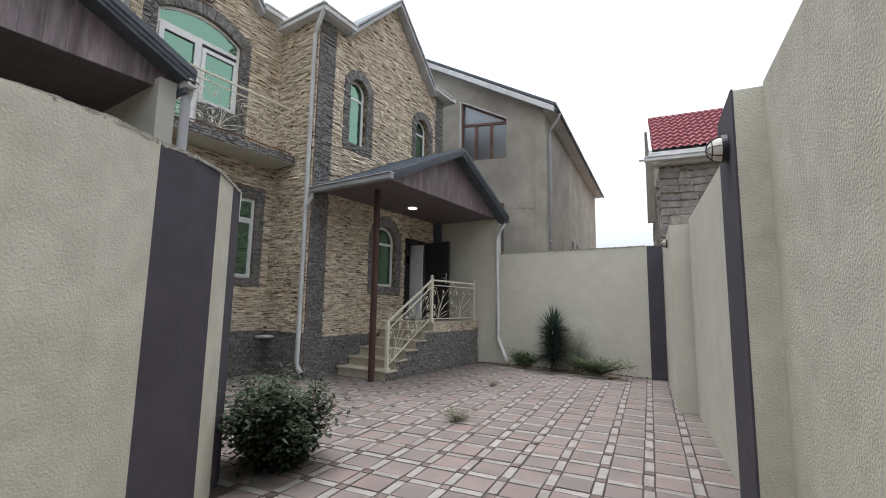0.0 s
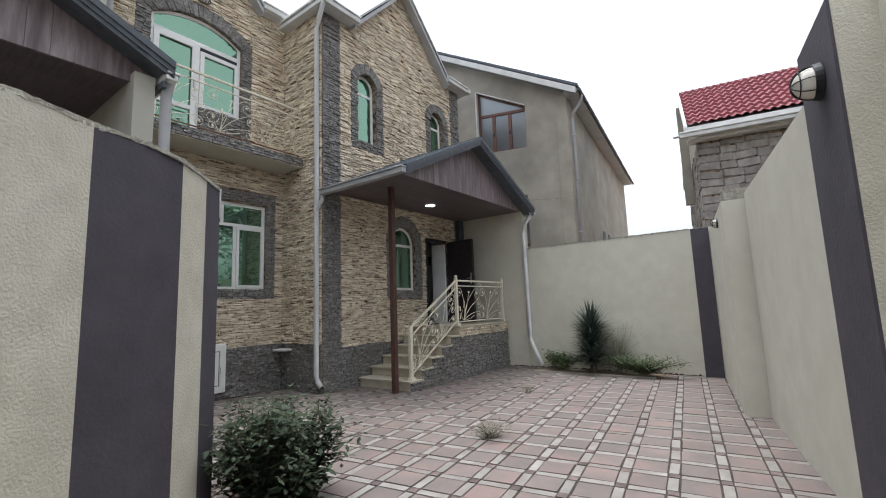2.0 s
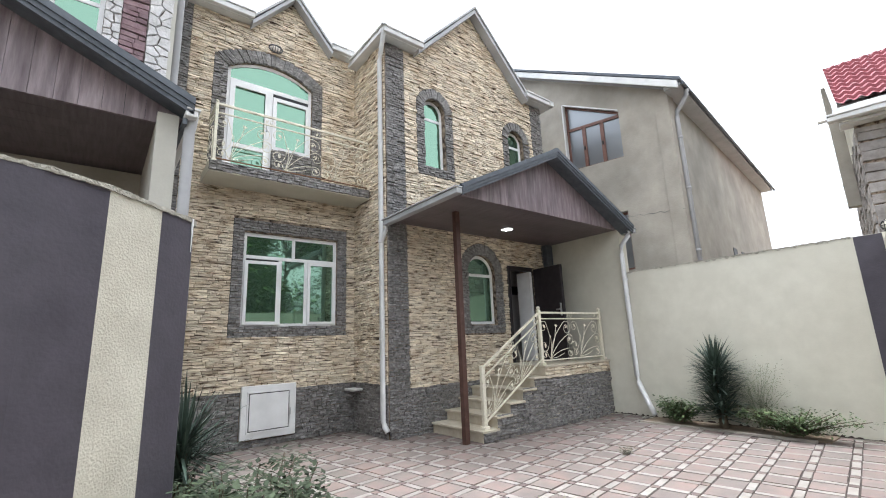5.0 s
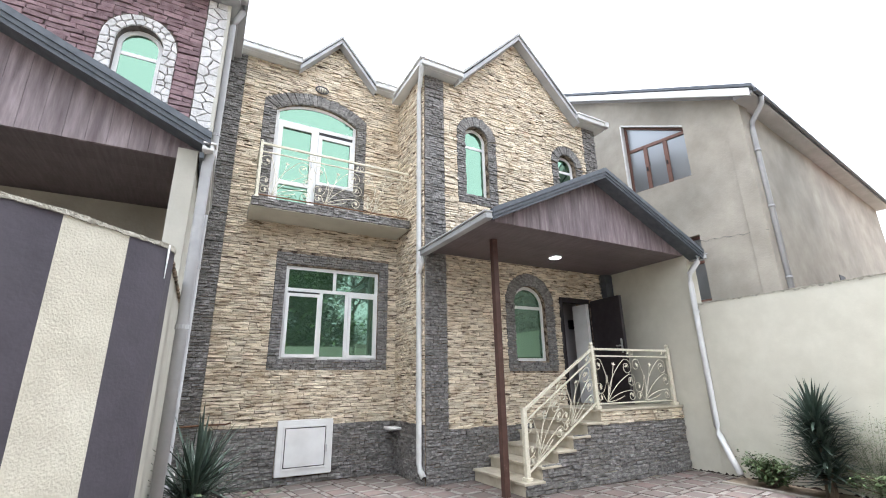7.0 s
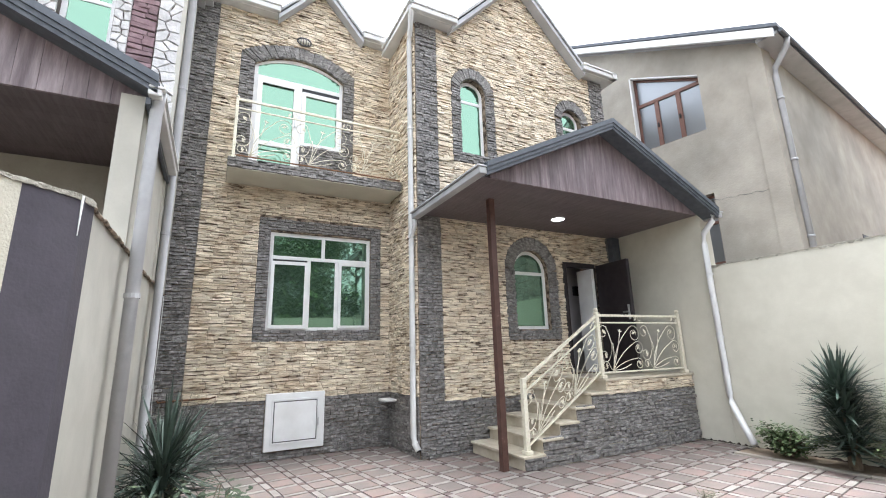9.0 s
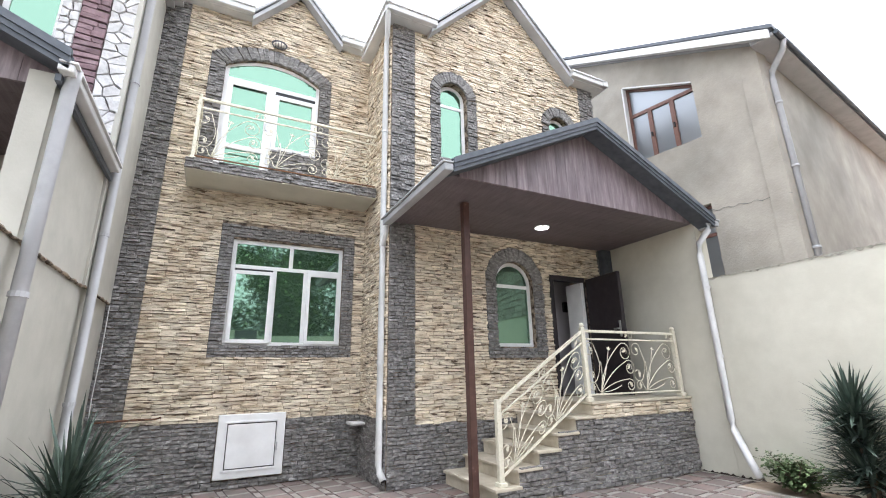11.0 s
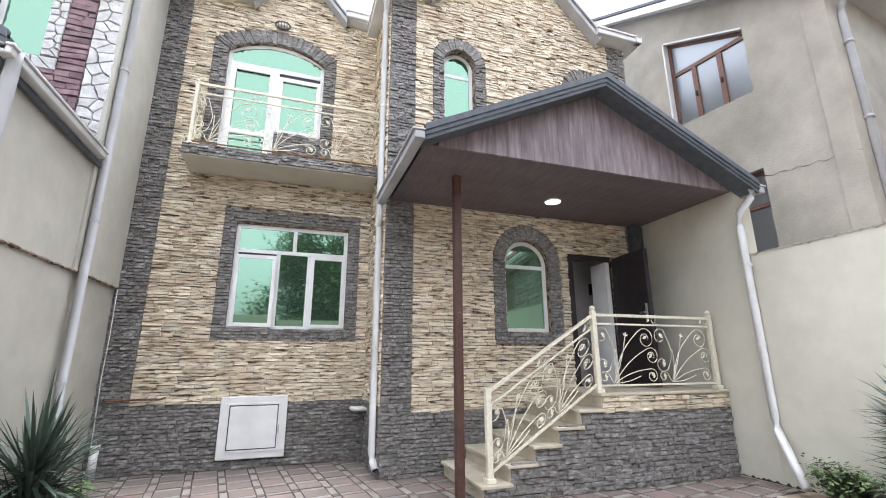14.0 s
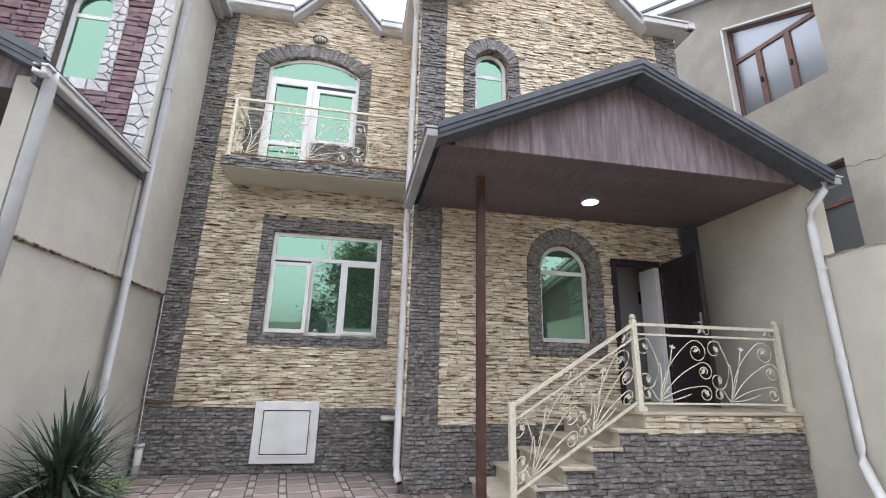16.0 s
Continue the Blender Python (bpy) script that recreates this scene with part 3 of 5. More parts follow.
def eave_gutter(x0, x1, y0, y1, z):
    bm = bmesh.new()
    block(bm, x0, x1, y0 + 0.10, y1, z - 0.10, z - 0.03)
    block(bm, x0 - 0.02, x1 + 0.02, y0 + 0.02, y0 + 0.12, z - 0.09, z + 0.01, 0.012)
    block(bm, x0 - 0.03, x1 + 0.03, y0, y0 + 0.10, z + 0.012, z + 0.05, 0.008)
    return part("gutter", bm, GUTTER_WHITE, house, "white eaves gutter on a boxed soffit")


eave_gutter(2.50, 3.62, 7.82, FACE_L, 7.58)
eave_gutter(5.18, 5.72, 7.82, FACE_L, 7.58)
eave_gutter(5.62, 6.50, 6.52, FACE_B, 7.37)
eave_gutter(9.62, 10.55, 6.52, FACE_B, 7.37)
bm = bmesh.new()
block(bm, 5.55, 5.66, 6.52, 7.9, 7.38, 7.43, 0.01)
block(bm, 5.58, 5.80, 6.62, 8.0, 7.28, 7.36)
part("gutter", bm, GUTTER_WHITE, house, "white eaves gutter on a boxed soffit")
bm = bmesh.new()
block(bm, 10.44, 10.58, 6.52, 8.5, 7.28, 7.42, 0.01)
part("gutter", bm, GUTTER_WHITE, house, "white eaves gutter on a boxed soffit")


# windows
def outline(o, inset, n=24):
    x0, x1, z0 = o[0] + inset, o[1] - inset, o[2] + inset
    if not o[4]:
        return [(x0, z0), (x1, z0), (x1, o[3] - inset), (x0, o[3] - inset)]
    p = (x0, x1, z0, o[3], o[4] - inset)
    xs = [(x0 + x1) / 2 + (x1 - x0) / 2 * math.cos(math.pi * k / n) for k in range(n + 1)]
    return [(x0, z0), (x1, z0)] + [(x, arch_z(p, x)) for x in xs]


def ring(bm, a, b, y0, y1):
    n = len(a)
    v = [[bm.verts.new((x, y, z)) for x, z in pts] for y in (y0, y1) for pts in (a, b)]
    for k in range(n):
        j = (k + 1) % n
        bm.faces.new((v[0][k], v[0][j], v[1][j], v[1][k]))
        bm.faces.new((v[2][k], v[3][k], v[3][j], v[2][j]))
        bm.faces.new((v[0][k], v[2][k], v[2][j], v[0][j]))
        bm.faces.new((v[1][k], v[1][j], v[3][j], v[3][k]))


def window(o, y, bars, label, parent=house, frame_mat=WHITE_PVC, glass=GREEN_GLASS, wide=0.06, name="window"):
    """A frame in the opening o at depth y, with bars (x0, x1, z0, z1), and one pane behind."""
    bm = bmesh.new()
    ring(bm, outline(o, 0.0), outline(o, wide), y, y + 0.07)
    w = part(name, bm, frame_mat, parent, label)
    for b in bars:
        part("bar", box(b[0], b[1], y + 0.004, y + 0.066, b[2], b[3], 0.006), frame_mat, w)
    bm = bmesh.new()
    plate_xz(bm, outline(o, wide * 0.6), y + 0.016, y + 0.028)
    part("pane", bm, glass, w, "green mirror-coated glass" if glass is GREEN_GLASS else "")
    return w


def sash(w, x0, x1, z0, z1, y, material=WHITE_PVC, wide=0.05):
    bm = bmesh.new()
    ring(bm, outline((x0, x1, z0, z1, 0.0), 0.0), outline((x0, x1, z0, z1, 0.0), wide), y, y + 0.03)
    return part("sash", bm, material, w)


WY = FACE_L + 0.05
wl = window(WIN_L, WY, [(3.79, 5.37, 3.05, 3.11), (4.57, 4.63, 3.11, 3.44), (4.34, 4.40, 1.94, 3.05), (4.81, 4.87, 1.94, 3.05)], "three-light white window with green mirror glass")
sash(wl, 4.87, 5.40, 1.92, 3.05, WY - 0.02)
# Black strip painted in for the shade in the gap over this sash.
part("sash_gap_shade", box(3.79, 4.34, WY + 0.006, WY + 0.014, 3.00, 3.049), BLACK, wl, "black strip for the shade over the open sash")
ajar = sash(wl, 0.0, 0.585, 0.0, 1.09, 0.0, wide=0.055)
ajar.matrix_basis = pose(3.765, WY - 0.035, 1.92, 0, 0, -2.2)
bm = box(0.03, 0.555, 0.010, 0.018, 0.03, 1.06)
part("pane", bm, GREEN_GLASS, ajar, "green mirror-coated glass")
bd = window(DOOR_B, WY, [(3.36, 4.80, 6.27, 6.35), (4.04, 4.12, 4.48, 6.27)], "arched white balcony door with green mirror glass", name="balcony_door")
sash(bd, 3.36, 4.06, 4.46, 6.28, WY - 0.03, wide=0.085)
sash(bd, 4.12, 4.82, 5.12, 6.19, WY - 0.02, wide=0.07)
# Shaded gap above the tilted sash, drawn as a black strip.
part("sash_gap_shade", box(4.12, 4.82, WY + 0.008, WY + 0.02, 6.19, 6.268), BLACK, bd, "black strip for the shade over the tilted sash")
part("kick_rail", box(3.44, 3.98, WY - 0.02, WY + 0.02, 5.02, 5.10, 0.005), WHITE_PVC, bd)
part("handle", box(4.005, 4.03, WY - 0.07, WY - 0.03, 5.44, 5.58, 0.006), CHROME, bd, "chrome handle")
part("wall", box(4.12, 4.86, FACE_L + 0.01, FACE_L + 0.3, 4.42, 5.10), GREY_MORTAR, house, "grey stone sill wall")
wa = window(WIN_A, FACE_B + 0.09, [(7.70, 8.34, 2.80, 2.86)], "arched white window with green mirror glass")
w1 = window(UP_1, FACE_B + 0.11, [(6.74, 7.16, 5.98, 6.04)], "tall arched white window with green mirror glass")
w2 = window(UP_2, FACE_B + 0.11, [(9.16, 9.58, 5.98, 6.04)], "tall arched white window with green mirror glass")

# entrance door
de = part("entrance_door", box(8.76, 8.84, FACE_B - 0.03, FACE_B + 0.09, 1.04, 3.08, 0.006), DARK_DOOR, house, "dark steel entrance door standing open outwards")
part("door_frame", box(9.545, 9.57, FACE_B - 0.03, FACE_B + 0.09, 1.04, 3.08, 0.006), DARK_DOOR, de)
part("door_frame", box(8.842, 9.543, FACE_B - 0.03, FACE_B + 0.09, 2.99, 3.08, 0.006), DARK_DOOR, de)
leaf = part("door_leaf", box(0, 0.07, -0.78, 0, 0, 1.98, 0.008), DARK_DOOR, de, "dark steel leaf")
leaf.matrix_basis = pose(9.57, FACE_B - 0.05, 1.06, 0, 0, -4)
bm = box(-0.022, 0, -0.745, -0.71, 0.90, 1.16, 0.006)
block(bm, -0.055, 0.0, -0.73, -0.62, 1.02, 1.045, 0.006)
h = part("door_handle", bm, CHROME, de, "chrome door handle")
h.matrix_basis = leaf.matrix_basis.copy()
part("corner_panel", box(9.98, 10.19, FACE_B - 0.16, FACE_B - 0.045, 1.06, 3.63), DARK_TRIM, house, "dark blue-grey corner panel")

# balcony
part("balcony_slab", box(3.0, 5.77, 7.44, FACE_L - 0.002, 4.23, 4.40, 0.01), SMOOTH_PLASTER, house, "plastered balcony slab edged in grey stone")

# hatch, bulkhead lamp, ledge
hatch = part("hatch", box(3.80, 4.68, FACE_L - 0.075, FACE_L - 0.01, 0.12, 0.94, 0.012), WHITE_PVC, house, "white plastic cellar hatch")
bm = bmesh.new()
ring(bm, outline((3.89, 4.59, 0.21, 0.85, 0), 0), outline((3.89, 4.59, 0.21, 0.85, 0), 0.02), FACE_L - 0.088, FACE_L - 0.07)
part("hatch_moulding", bm, WHITE_PVC, hatch)
# Black backing plate paints the shade in the groove round the panel.
part("seam", box(3.918, 4.562, FACE_L - 0.078, FACE_L - 0.072, 0.238, 0.822), BLACK, hatch, "black backing for the shade in the groove")
part("hatch_panel", box(3.93, 4.55, FACE_L - 0.084, FACE_L - 0.074, 0.25, 0.81, 0.004), WHITE_PVC, hatch)
part("ledge", box(5.56, 5.785, 7.74, 8.05, 0.715, 0.76, 0.018), WHITE_CRAZY, house, "small pale stone ledge")
part("hatch_handle", box(4.572, 4.588, FACE_L - 0.105, FACE_L - 0.072, 0.44, 0.55, 0.005), CHROME, hatch)
for z in (0.26, 0.76):
    part("hinge", box(3.802, 3.822, FACE_L - 0.09, FACE_L - 0.07, z, z + 0.07, 0.004), WHITE_PVC, hatch)

# stone on the walls
I4 = Matrix.Identity(4)
SIDE = Matrix.Translation((5.80, FACE_L, 0)) @ Matrix.Rotation(radians(-90), 4, "Z")


def spans_left_cream(z):
    if z < 0.85:
        return []
    s = [(2.69, 5.79)]
    if z > 7.5:
        w = 0.73 * (1 - (z - 7.5) / 0.84)
        s = [(4.40 - w, 4.40 + w)] if w > 0.05 else []
    for o in (SUR_L, SUR_B):
        c = cut_at(o, z)
        if c:
            s = without(s, *c)
    if 4.23 < z < 4.41:
        s = without(s, 3.0, 5.8)
    return s


def spans_left_grey(z):
    if z < 0.85:
        return without([(2.30, 5.79)], 3.79, 4.69) if z < 0.96 and z > 0.11 else [(2.30, 5.79)]
    s = [(2.30, 2.69)] if z < 7.5 else []
    for o, i in ((SUR_L, WIN_L), (SUR_B, DOOR_B)):
        if z > o[3] and o[4]:
            continue
        c, d = cut_at(o, z), cut_at(i, z)
        if c:
            s += without([c], *d) if d else [c]
    if 4.42 < z < 5.10:
        s.append((4.12, 4.86))
    if 4.23 < z < 4.41:
        s = without(s, 3.0, 5.8)
    return s


def spans_bay_cream(z):
    if z < 0.76:
        return []
    s = [(6.20, 9.96)]
    if z > 7.36:
        w = 1.5 * (1 - (z - 7.36) / 1.55)
        s = [(8.06 - w, 8.06 + w)] if w > 0.05 else []
    for o in (SUR_A, SUR_1, SUR_2):
        c = cut_at(o, z)
        if c:
            s = without(s, *c)
    if 1.0 < z < 3.09:
        s = without(s, 8.75, 9.67)
    return s


def spans_bay_grey(z):
    if z < 0.76:
        return [(5.80, 10.19)]
    s = [(5.80, 6.20), (9.96, 10.36)] if z < 7.36 else []
    for o, i in ((SUR_A, WIN_A), (SUR_1, UP_1), (SUR_2, UP_2)):
        if z > o[3]:
            continue
        c, d = cut_at(o, z), cut_at(i, z)
        if c:
            s += without([c], *d) if d else [c]
    return s


for wall, m, y, cream, grey, seed, arches in ((wall_l, I4, FACE_L, spans_left_cream, spans_left_grey, 1, [(DOOR_B, SUR_B, 33)]),
                                               (wall_b, I4, FACE_B, spans_bay_cream, spans_bay_grey, 2, [(WIN_A, SUR_A, 23), (UP_1, SUR_1, 21), (UP_2, SUR_2, 21)])):
    c = Cladding("cream_stone", wall, CREAM_STONE, lambda p: 1.0 < p[2] < 2.6, seed)
    c.fill(m, y, 0.76 if wall is wall_b else 0.85, 8.95, cream, 0.034, 0.055, 0.08, 0.29)
    c.done()
    g = Cladding("grey_stone", wall, GREY_STONE, lambda p: p[2] < 1.0, seed + 10)
    g.fill(m, y, 0.0, 7.5, grey, 0.041, 0.056, 0.07, 0.15, 0.003)
    for inner, outer, count in arches:
        g.voussoirs(m, y, inner, outer, count)
    g.done()
c = Cladding("cream_stone", wall_s, CREAM_STONE, lambda p: 1.0 < p[2] < 3.0, 5)
c.fill(SIDE, 0, 0.85, 7.36, lambda z: [(0.0, 1.24)] if not 4.23 < z < 4.41 else [(0.7, 1.24)], 0.034, 0.055, 0.08, 0.29)
c.done()
c = Cladding("grey_stone", wall_s, GREY_STONE, lambda p: True, 6)
c.fill(SIDE, 0, 0, 0.85, lambda z: [(0.0, 1.24)], 0.041, 0.056, 0.07, 0.15, 0.003)
c.done()
c = Cladding("grey_stone", house, GREY_STONE, lambda p: True, 7)
c.fill(I4, 7.44, 4.245, 4.40, lambda z: [(3.0, 5.75)], 0.041, 0.056, 0.07, 0.15, 0.003)
c.done()

# ---- porch steps and terrace ----
steps = thing("entrance_steps", "beige stone steps and terrace on a grey stone base", "steps")
RISE, GO, X1, Y0 = 1.04 / 6, 0.31, 6.62, 5.53
for i in range(6):
    x = X1 + GO * i
    bm = box(x + 0.02, (x + GO + 0.02) if i < 5 else 10.19, Y0 + 0.02, FACE_B - 0.045, 0.0 if i == 0 else -0.02, RISE * (i + 1) - 0.035)
    part("step_body", bm, TREAD_STONE, steps)
    part("tread", box(x - 0.02, (x + GO + 0.035) if i < 5 else 10.19, Y0 - 0.03, FACE_B - 0.045, RISE * (i + 1) - 0.034, RISE * (i + 1), 0.006), TREAD_STONE, steps)


def spans_base(z):
    k = int(z / RISE)
    return [(X1 + GO * k + 0.03, 10.18)] if z < 0.82 else []


g = Cladding("grey_stone", steps, GREY_STONE, lambda p: True, 21)
g.fill(I4, Y0 + 0.02, 0.0, 0.82, spans_base, 0.041, 0.056, 0.07, 0.15, 0.003)
g.done()
g = Cladding("cream_stone", steps, CREAM_STONE, lambda p: True, 22)
g.fill(I4, Y0 + 0.02, 0.82, 1.0, lambda z: [(X1 + GO * 5 + 0.03, 10.18)], 0.042, 0.07, 0.10, 0.36)
g.done()


# ---- canopies ----
def canopy(label, x0, xm, x1, y0, yp, y1, ze, zm, zc, pole=None, slim=False):
    """A gabled porch roof: edges x0 and x1 at ze, ridge xm at zm, front y0, gable panel yp, back y1, ceiling zc."""
    t = thing("porch_canopy", label, "porch roof")
    bm = bmesh.new()
    gable_roof(bm, x0, xm, x1, ze - 0.03, zm - 0.03, y0 + 0.02, y1, 0.03)
    part("roof_sheet", bm, ROOF_SHEET, t, "dark slate ribbed metal sheet")
    for a in (x0, x1):
        for k in range(16):
            y = y0 + 0.05 + (y1 - y0 - 0.1) * k / 16
            bm = bmesh.new()
            e = 0.05 if slim else 0.0
            tube(bm, [(a + (xm - a) * e, y, ze + 0.005 + (zm - ze) * e), (xm, y, zm + 0.005)], 0.032, 6)
            part("roof_rib", bm, ROOF_SHEET, t)
    bm = bmesh.new()
    tube(bm, [(xm, y0 + 0.03, zm + 0.005), (xm, y1, zm + 0.005)], 0.038, 8)
    part("ridge_cap", bm, ROOF_SHEET, t)
    bm = bmesh.new()
    verge(bm, x0, xm, x1, ze + 0.035, zm + 0.035, y0, y0 + 0.05, 0, 0.07)
    verge(bm, x0, xm, x1, ze - 0.036, zm - 0.036, y0 + 0.015, y0 + 0.06, 0, 0.05)
    verge(bm, x0, xm, x1, ze - 0.087, zm - 0.087, y0 + 0.03, y0 + 0.07, 0, 0.045)
    part("verge_trim", bm, DARK_TRIM, t, "stepped dark grey verge trim")
    # gable boards
    slope_l, slope_r = (zm - ze) / (xm - x0), (zm - ze) / (x1 - xm)

    def under(x):
        return (ze + slope_l * (x - x0) if x < xm else ze + slope_r * (x1 - x)) - 0.05
    xs, x = [], x0 + 0.06
    while x < x1 - 0.05:
        xs.append(x)
        x += 0.165
    for a in xs:
        b = min(a + 0.162, x1 - 0.06)
        if min(under(a), under(b)) <= zc + 0.01 or b - a < 0.03:
            continue
        bm = bmesh.new()
        top = [(b, under(b)), (a, under(a))]
        if a < xm < b:
            top = [(b, under(b)), (xm, under(xm)), (a, under(a))]
        plate_xz(bm, [(a, zc - 0.01), (b, zc - 0.01)] + top, yp, yp + 0.03)
        part("gable_board", bm, BROWN_PANEL, t)
    bm = bmesh.new()
    solid(bm, [(x0, y0 + 0.07, ze - 0.10), (xm, y0 + 0.07, zm - 0.10), (xm, yp, zm - 0.10), (x0, yp, ze - 0.10)], [(x0, y0 + 0.07, ze - 0.085), (xm, y0 + 0.07, zm - 0.085), (xm, yp, zm - 0.085), (x0, yp, ze - 0.085)])
    solid(bm, [(xm, y0 + 0.07, zm - 0.10), (x1, y0 + 0.07, ze - 0.10), (x1, yp, ze - 0.10), (xm, yp, zm - 0.10)], [(xm, y0 + 0.07, zm - 0.085), (x1, y0 + 0.07, ze - 0.085), (x1, yp, ze - 0.085), (xm, yp, zm - 0.085)])
    part("verge_soffit", bm, DARK_TRIM, t)
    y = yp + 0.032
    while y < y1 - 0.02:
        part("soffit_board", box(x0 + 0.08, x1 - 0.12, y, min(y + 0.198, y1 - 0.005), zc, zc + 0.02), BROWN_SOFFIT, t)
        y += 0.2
    for x, s in ((x0, -1), (x1, 1)):
        bm = bmesh.new()
        inner, outer, lip, drop = (-0.07, 0.035, 0.055, 0.05) if slim else (0.0, 0.11, 0.135, 0.0)
        a, b = sorted((x + s * inner, x + s * outer))
        block(bm, a, b, y0 + 0.03, y1 - 0.05, ze - 0.12 - drop * 0.6, ze - 0.035 - drop, 0.012)
        a, b = sorted((x + s * (inner + 0.005), x + s * lip))
        block(bm, a, b, y0 + 0.02, y1 - 0.045, ze - 0.034 - drop, ze - 0.012 - drop, 0.005)
        part("gutter", bm, GUTTER_WHITE if slim else GUTTER_GREY, t, "white box gutter" if slim else "grey box gutter")
    if pole:
        bm = bmesh.new()
        block(bm, pole[0] - 0.045, pole[0] + 0.045, pole[1] - 0.045, pole[1] + 0.045, -0.01, zc, 0.006)
        part("pole", bm, BROWN_METAL, t, "brown steel post with scraped paint")
    return t


porch = canopy("brown gabled porch roof with slate-blue metal sheet", 5.76, 8.02, 10.30, 4.70, 5.0, FACE_B - 0.04, 3.66, 4.76, 3.64, (6.45, 5.72))
nbr = canopy("brown gabled porch roof of the house next door", -2.3, 0.06, 2.42, 4.72, 5.02, 6.75, 3.86, 4.96, 3.70, slim=True)
lamp = thing("ceiling_light", "lit round flush light in the porch ceiling", "ceiling light", (8.07, 6.1, 3.63))
bm = bmesh.new()
bmesh.ops.create_cone(bm, cap_ends=True, segments=32, radius1=0.10, radius2=0.10, depth=0.012)
part("diffuser", bm, LAMP_GLOW, lamp)
bm = bmesh.new()
ring(bm, [(0.118 * math.cos(k * math.pi / 16), 0.118 * math.sin(k * math.pi / 16)) for k in range(32)], [(0.102 * math.cos(k * math.pi / 16), 0.102 * math.sin(k * math.pi / 16)) for k in range(32)], -0.008, 0.008)
part("rim", bm, WHITE_PVC, lamp).rotation_euler = (radians(90), 0, 0)


# ---- downpipes ----
def downpipe(points, r, label, clips=(), material=GUTTER_WHITE):
    d = thing("downpipe", label, "downpipe", group="white downpipes")
    bm = bmesh.new()
    tube(bm, points, r, 14)
    smooth(part("pipe", bm, material, d))
    for x, y, z in clips:
        bm = bmesh.new()
        tube(bm, [(x, y, z - 0.02), (x, y, z + 0.02)], r + 0.008, 14)
        part("collar", bm, material, d)
    return d


downpipe([(5.62, 6.60, 7.36), (5.63, 6.62, 7.25), (5.71, 6.87, 7.02), (5.72, 6.93, 6.9), (5.72, 6.93, 0.30), (5.73, 6.90, 0.21), (5.755, 6.83, 0.12)], 0.045, "white downpipe on the corner of the stone house", [(5.72, 6.93, z) for z in (1.6, 3.3, 5.2)])
downpipe([(10.24, 4.78, 3.58), (10.22, 4.80, 3.48), (10.12, 4.92, 3.28), (10.13, 4.94, 3.1), (10.14, 4.94, 0.75), (10.10, 4.90, 0.62), (9.98, 4.70, 0.30), (9.90, 4.56, 0.10)], 0.045, "white downpipe with a bent foot beside the porch wall", [(10.14, 4.94, z) for z in (1.6, 2.6)])
downpipe([(2.43, 4.86, 3.80), (2.42, 4.88, 3.7), (2.41, 4.90, 3.6), (2.41, 4.90, 3.4), (2.41, 4.90, 0.05)], 0.05, "white downpipe on the neighbour's porch wall", [(2.41, 4.90, 2.0)], DIMMED_WHITE)
downpipe([(2.52, 6.74, 7.34), (2.515, 6.745, 7.22), (2.43, 6.81, 7.06), (2.397, 6.84, 6.96), (2.395, 6.84, 0.2), (2.42, 6.78, 0.06)], 0.048, "white downpipe beside the grey stone corner", [(2.395, 6.84, z) for z in (1.2, 3.0, 5.0)], DIMMED_WHITE)


mouth = bpy.data.objects["downpipe"]
bm = bmesh.new()
tube(bm, [(5.70, 6.72, 3.54), (5.705, 6.74, 3.46), (5.715, 6.88, 3.33), (5.72, 6.93, 3.26)], 0.036, 12)
smooth(part("branch_pipe", bm, GUTTER_WHITE, mouth, "white branch from the porch gutter"))
# Black disc on the closed end stands in for the shade inside.
bm = bmesh.new()
tube(bm, [(5.7553, 6.829, 0.1187), (5.7556, 6.828, 0.1174)], 0.038, 12)
part("pipe_mouth", bm, BLACK, mouth, "black disc for the shade inside the pipe mouth")


# ---- railings ----
def spiral(cx, cz, r, turns, start, sign=1, n=14):
    return [(cx + r * (1 - 0.72 * k / n) * math.cos(start + sign * turns * 2 * math.pi * k / n), cz + r * (1 - 0.72 * k / n) * math.sin(start + sign * turns * 2 * math.pi * k / n)) for k in range(n + 1)]


def bend(p0, p1, sag, n=8):
    (x0, z0), (x1, z1) = p0, p1
    nx, nz = -(z1 - z0), x1 - x0
    return [(x0 + (x1 - x0) * k / n + nx * sag * math.sin(math.pi * k / n), z0 + (z1 - z0) * k / n + nz * sag * math.sin(math.pi * k / n)) for k in range(n + 1)]


def curl(p0, c, r, sag):
    """A stem that rises from p0 and rolls over clockwise into a spiral round c."""
    a = math.atan2(c[1] - p0[1], c[0] - p0[0]) + math.pi / 2
    s = spiral(c[0], c[1], r, 1.45, a, -1, 18)
    return bend(p0, s[0], sag, 6)[:-1] + s


def leaflet(bm, lift, p, size, turn):
    for s in (-0.9, 0, 0.9):
        a = turn + s
        q = [(0, 0), (0.5, 0.22), (1, 0), (0.5, -0.22)]
        pts = [(p[0] + size * (u * math.cos(a) - v * math.sin(a)), p[1] + size * (u * math.sin(a) + v * math.cos(a))) for u, v in q]
        f = [bm.verts.new(lift(x, z, -0.006)) for x, z in pts]
        b = [bm.verts.new(lift(x, z, 0.006)) for x, z in pts]
        bm.faces.new(f)
        bm.faces.new(b[::-1])
        for k in range(4):
            bm.faces.new((f[k], b[k], b[(k + 1) % 4], f[(k + 1) % 4]))


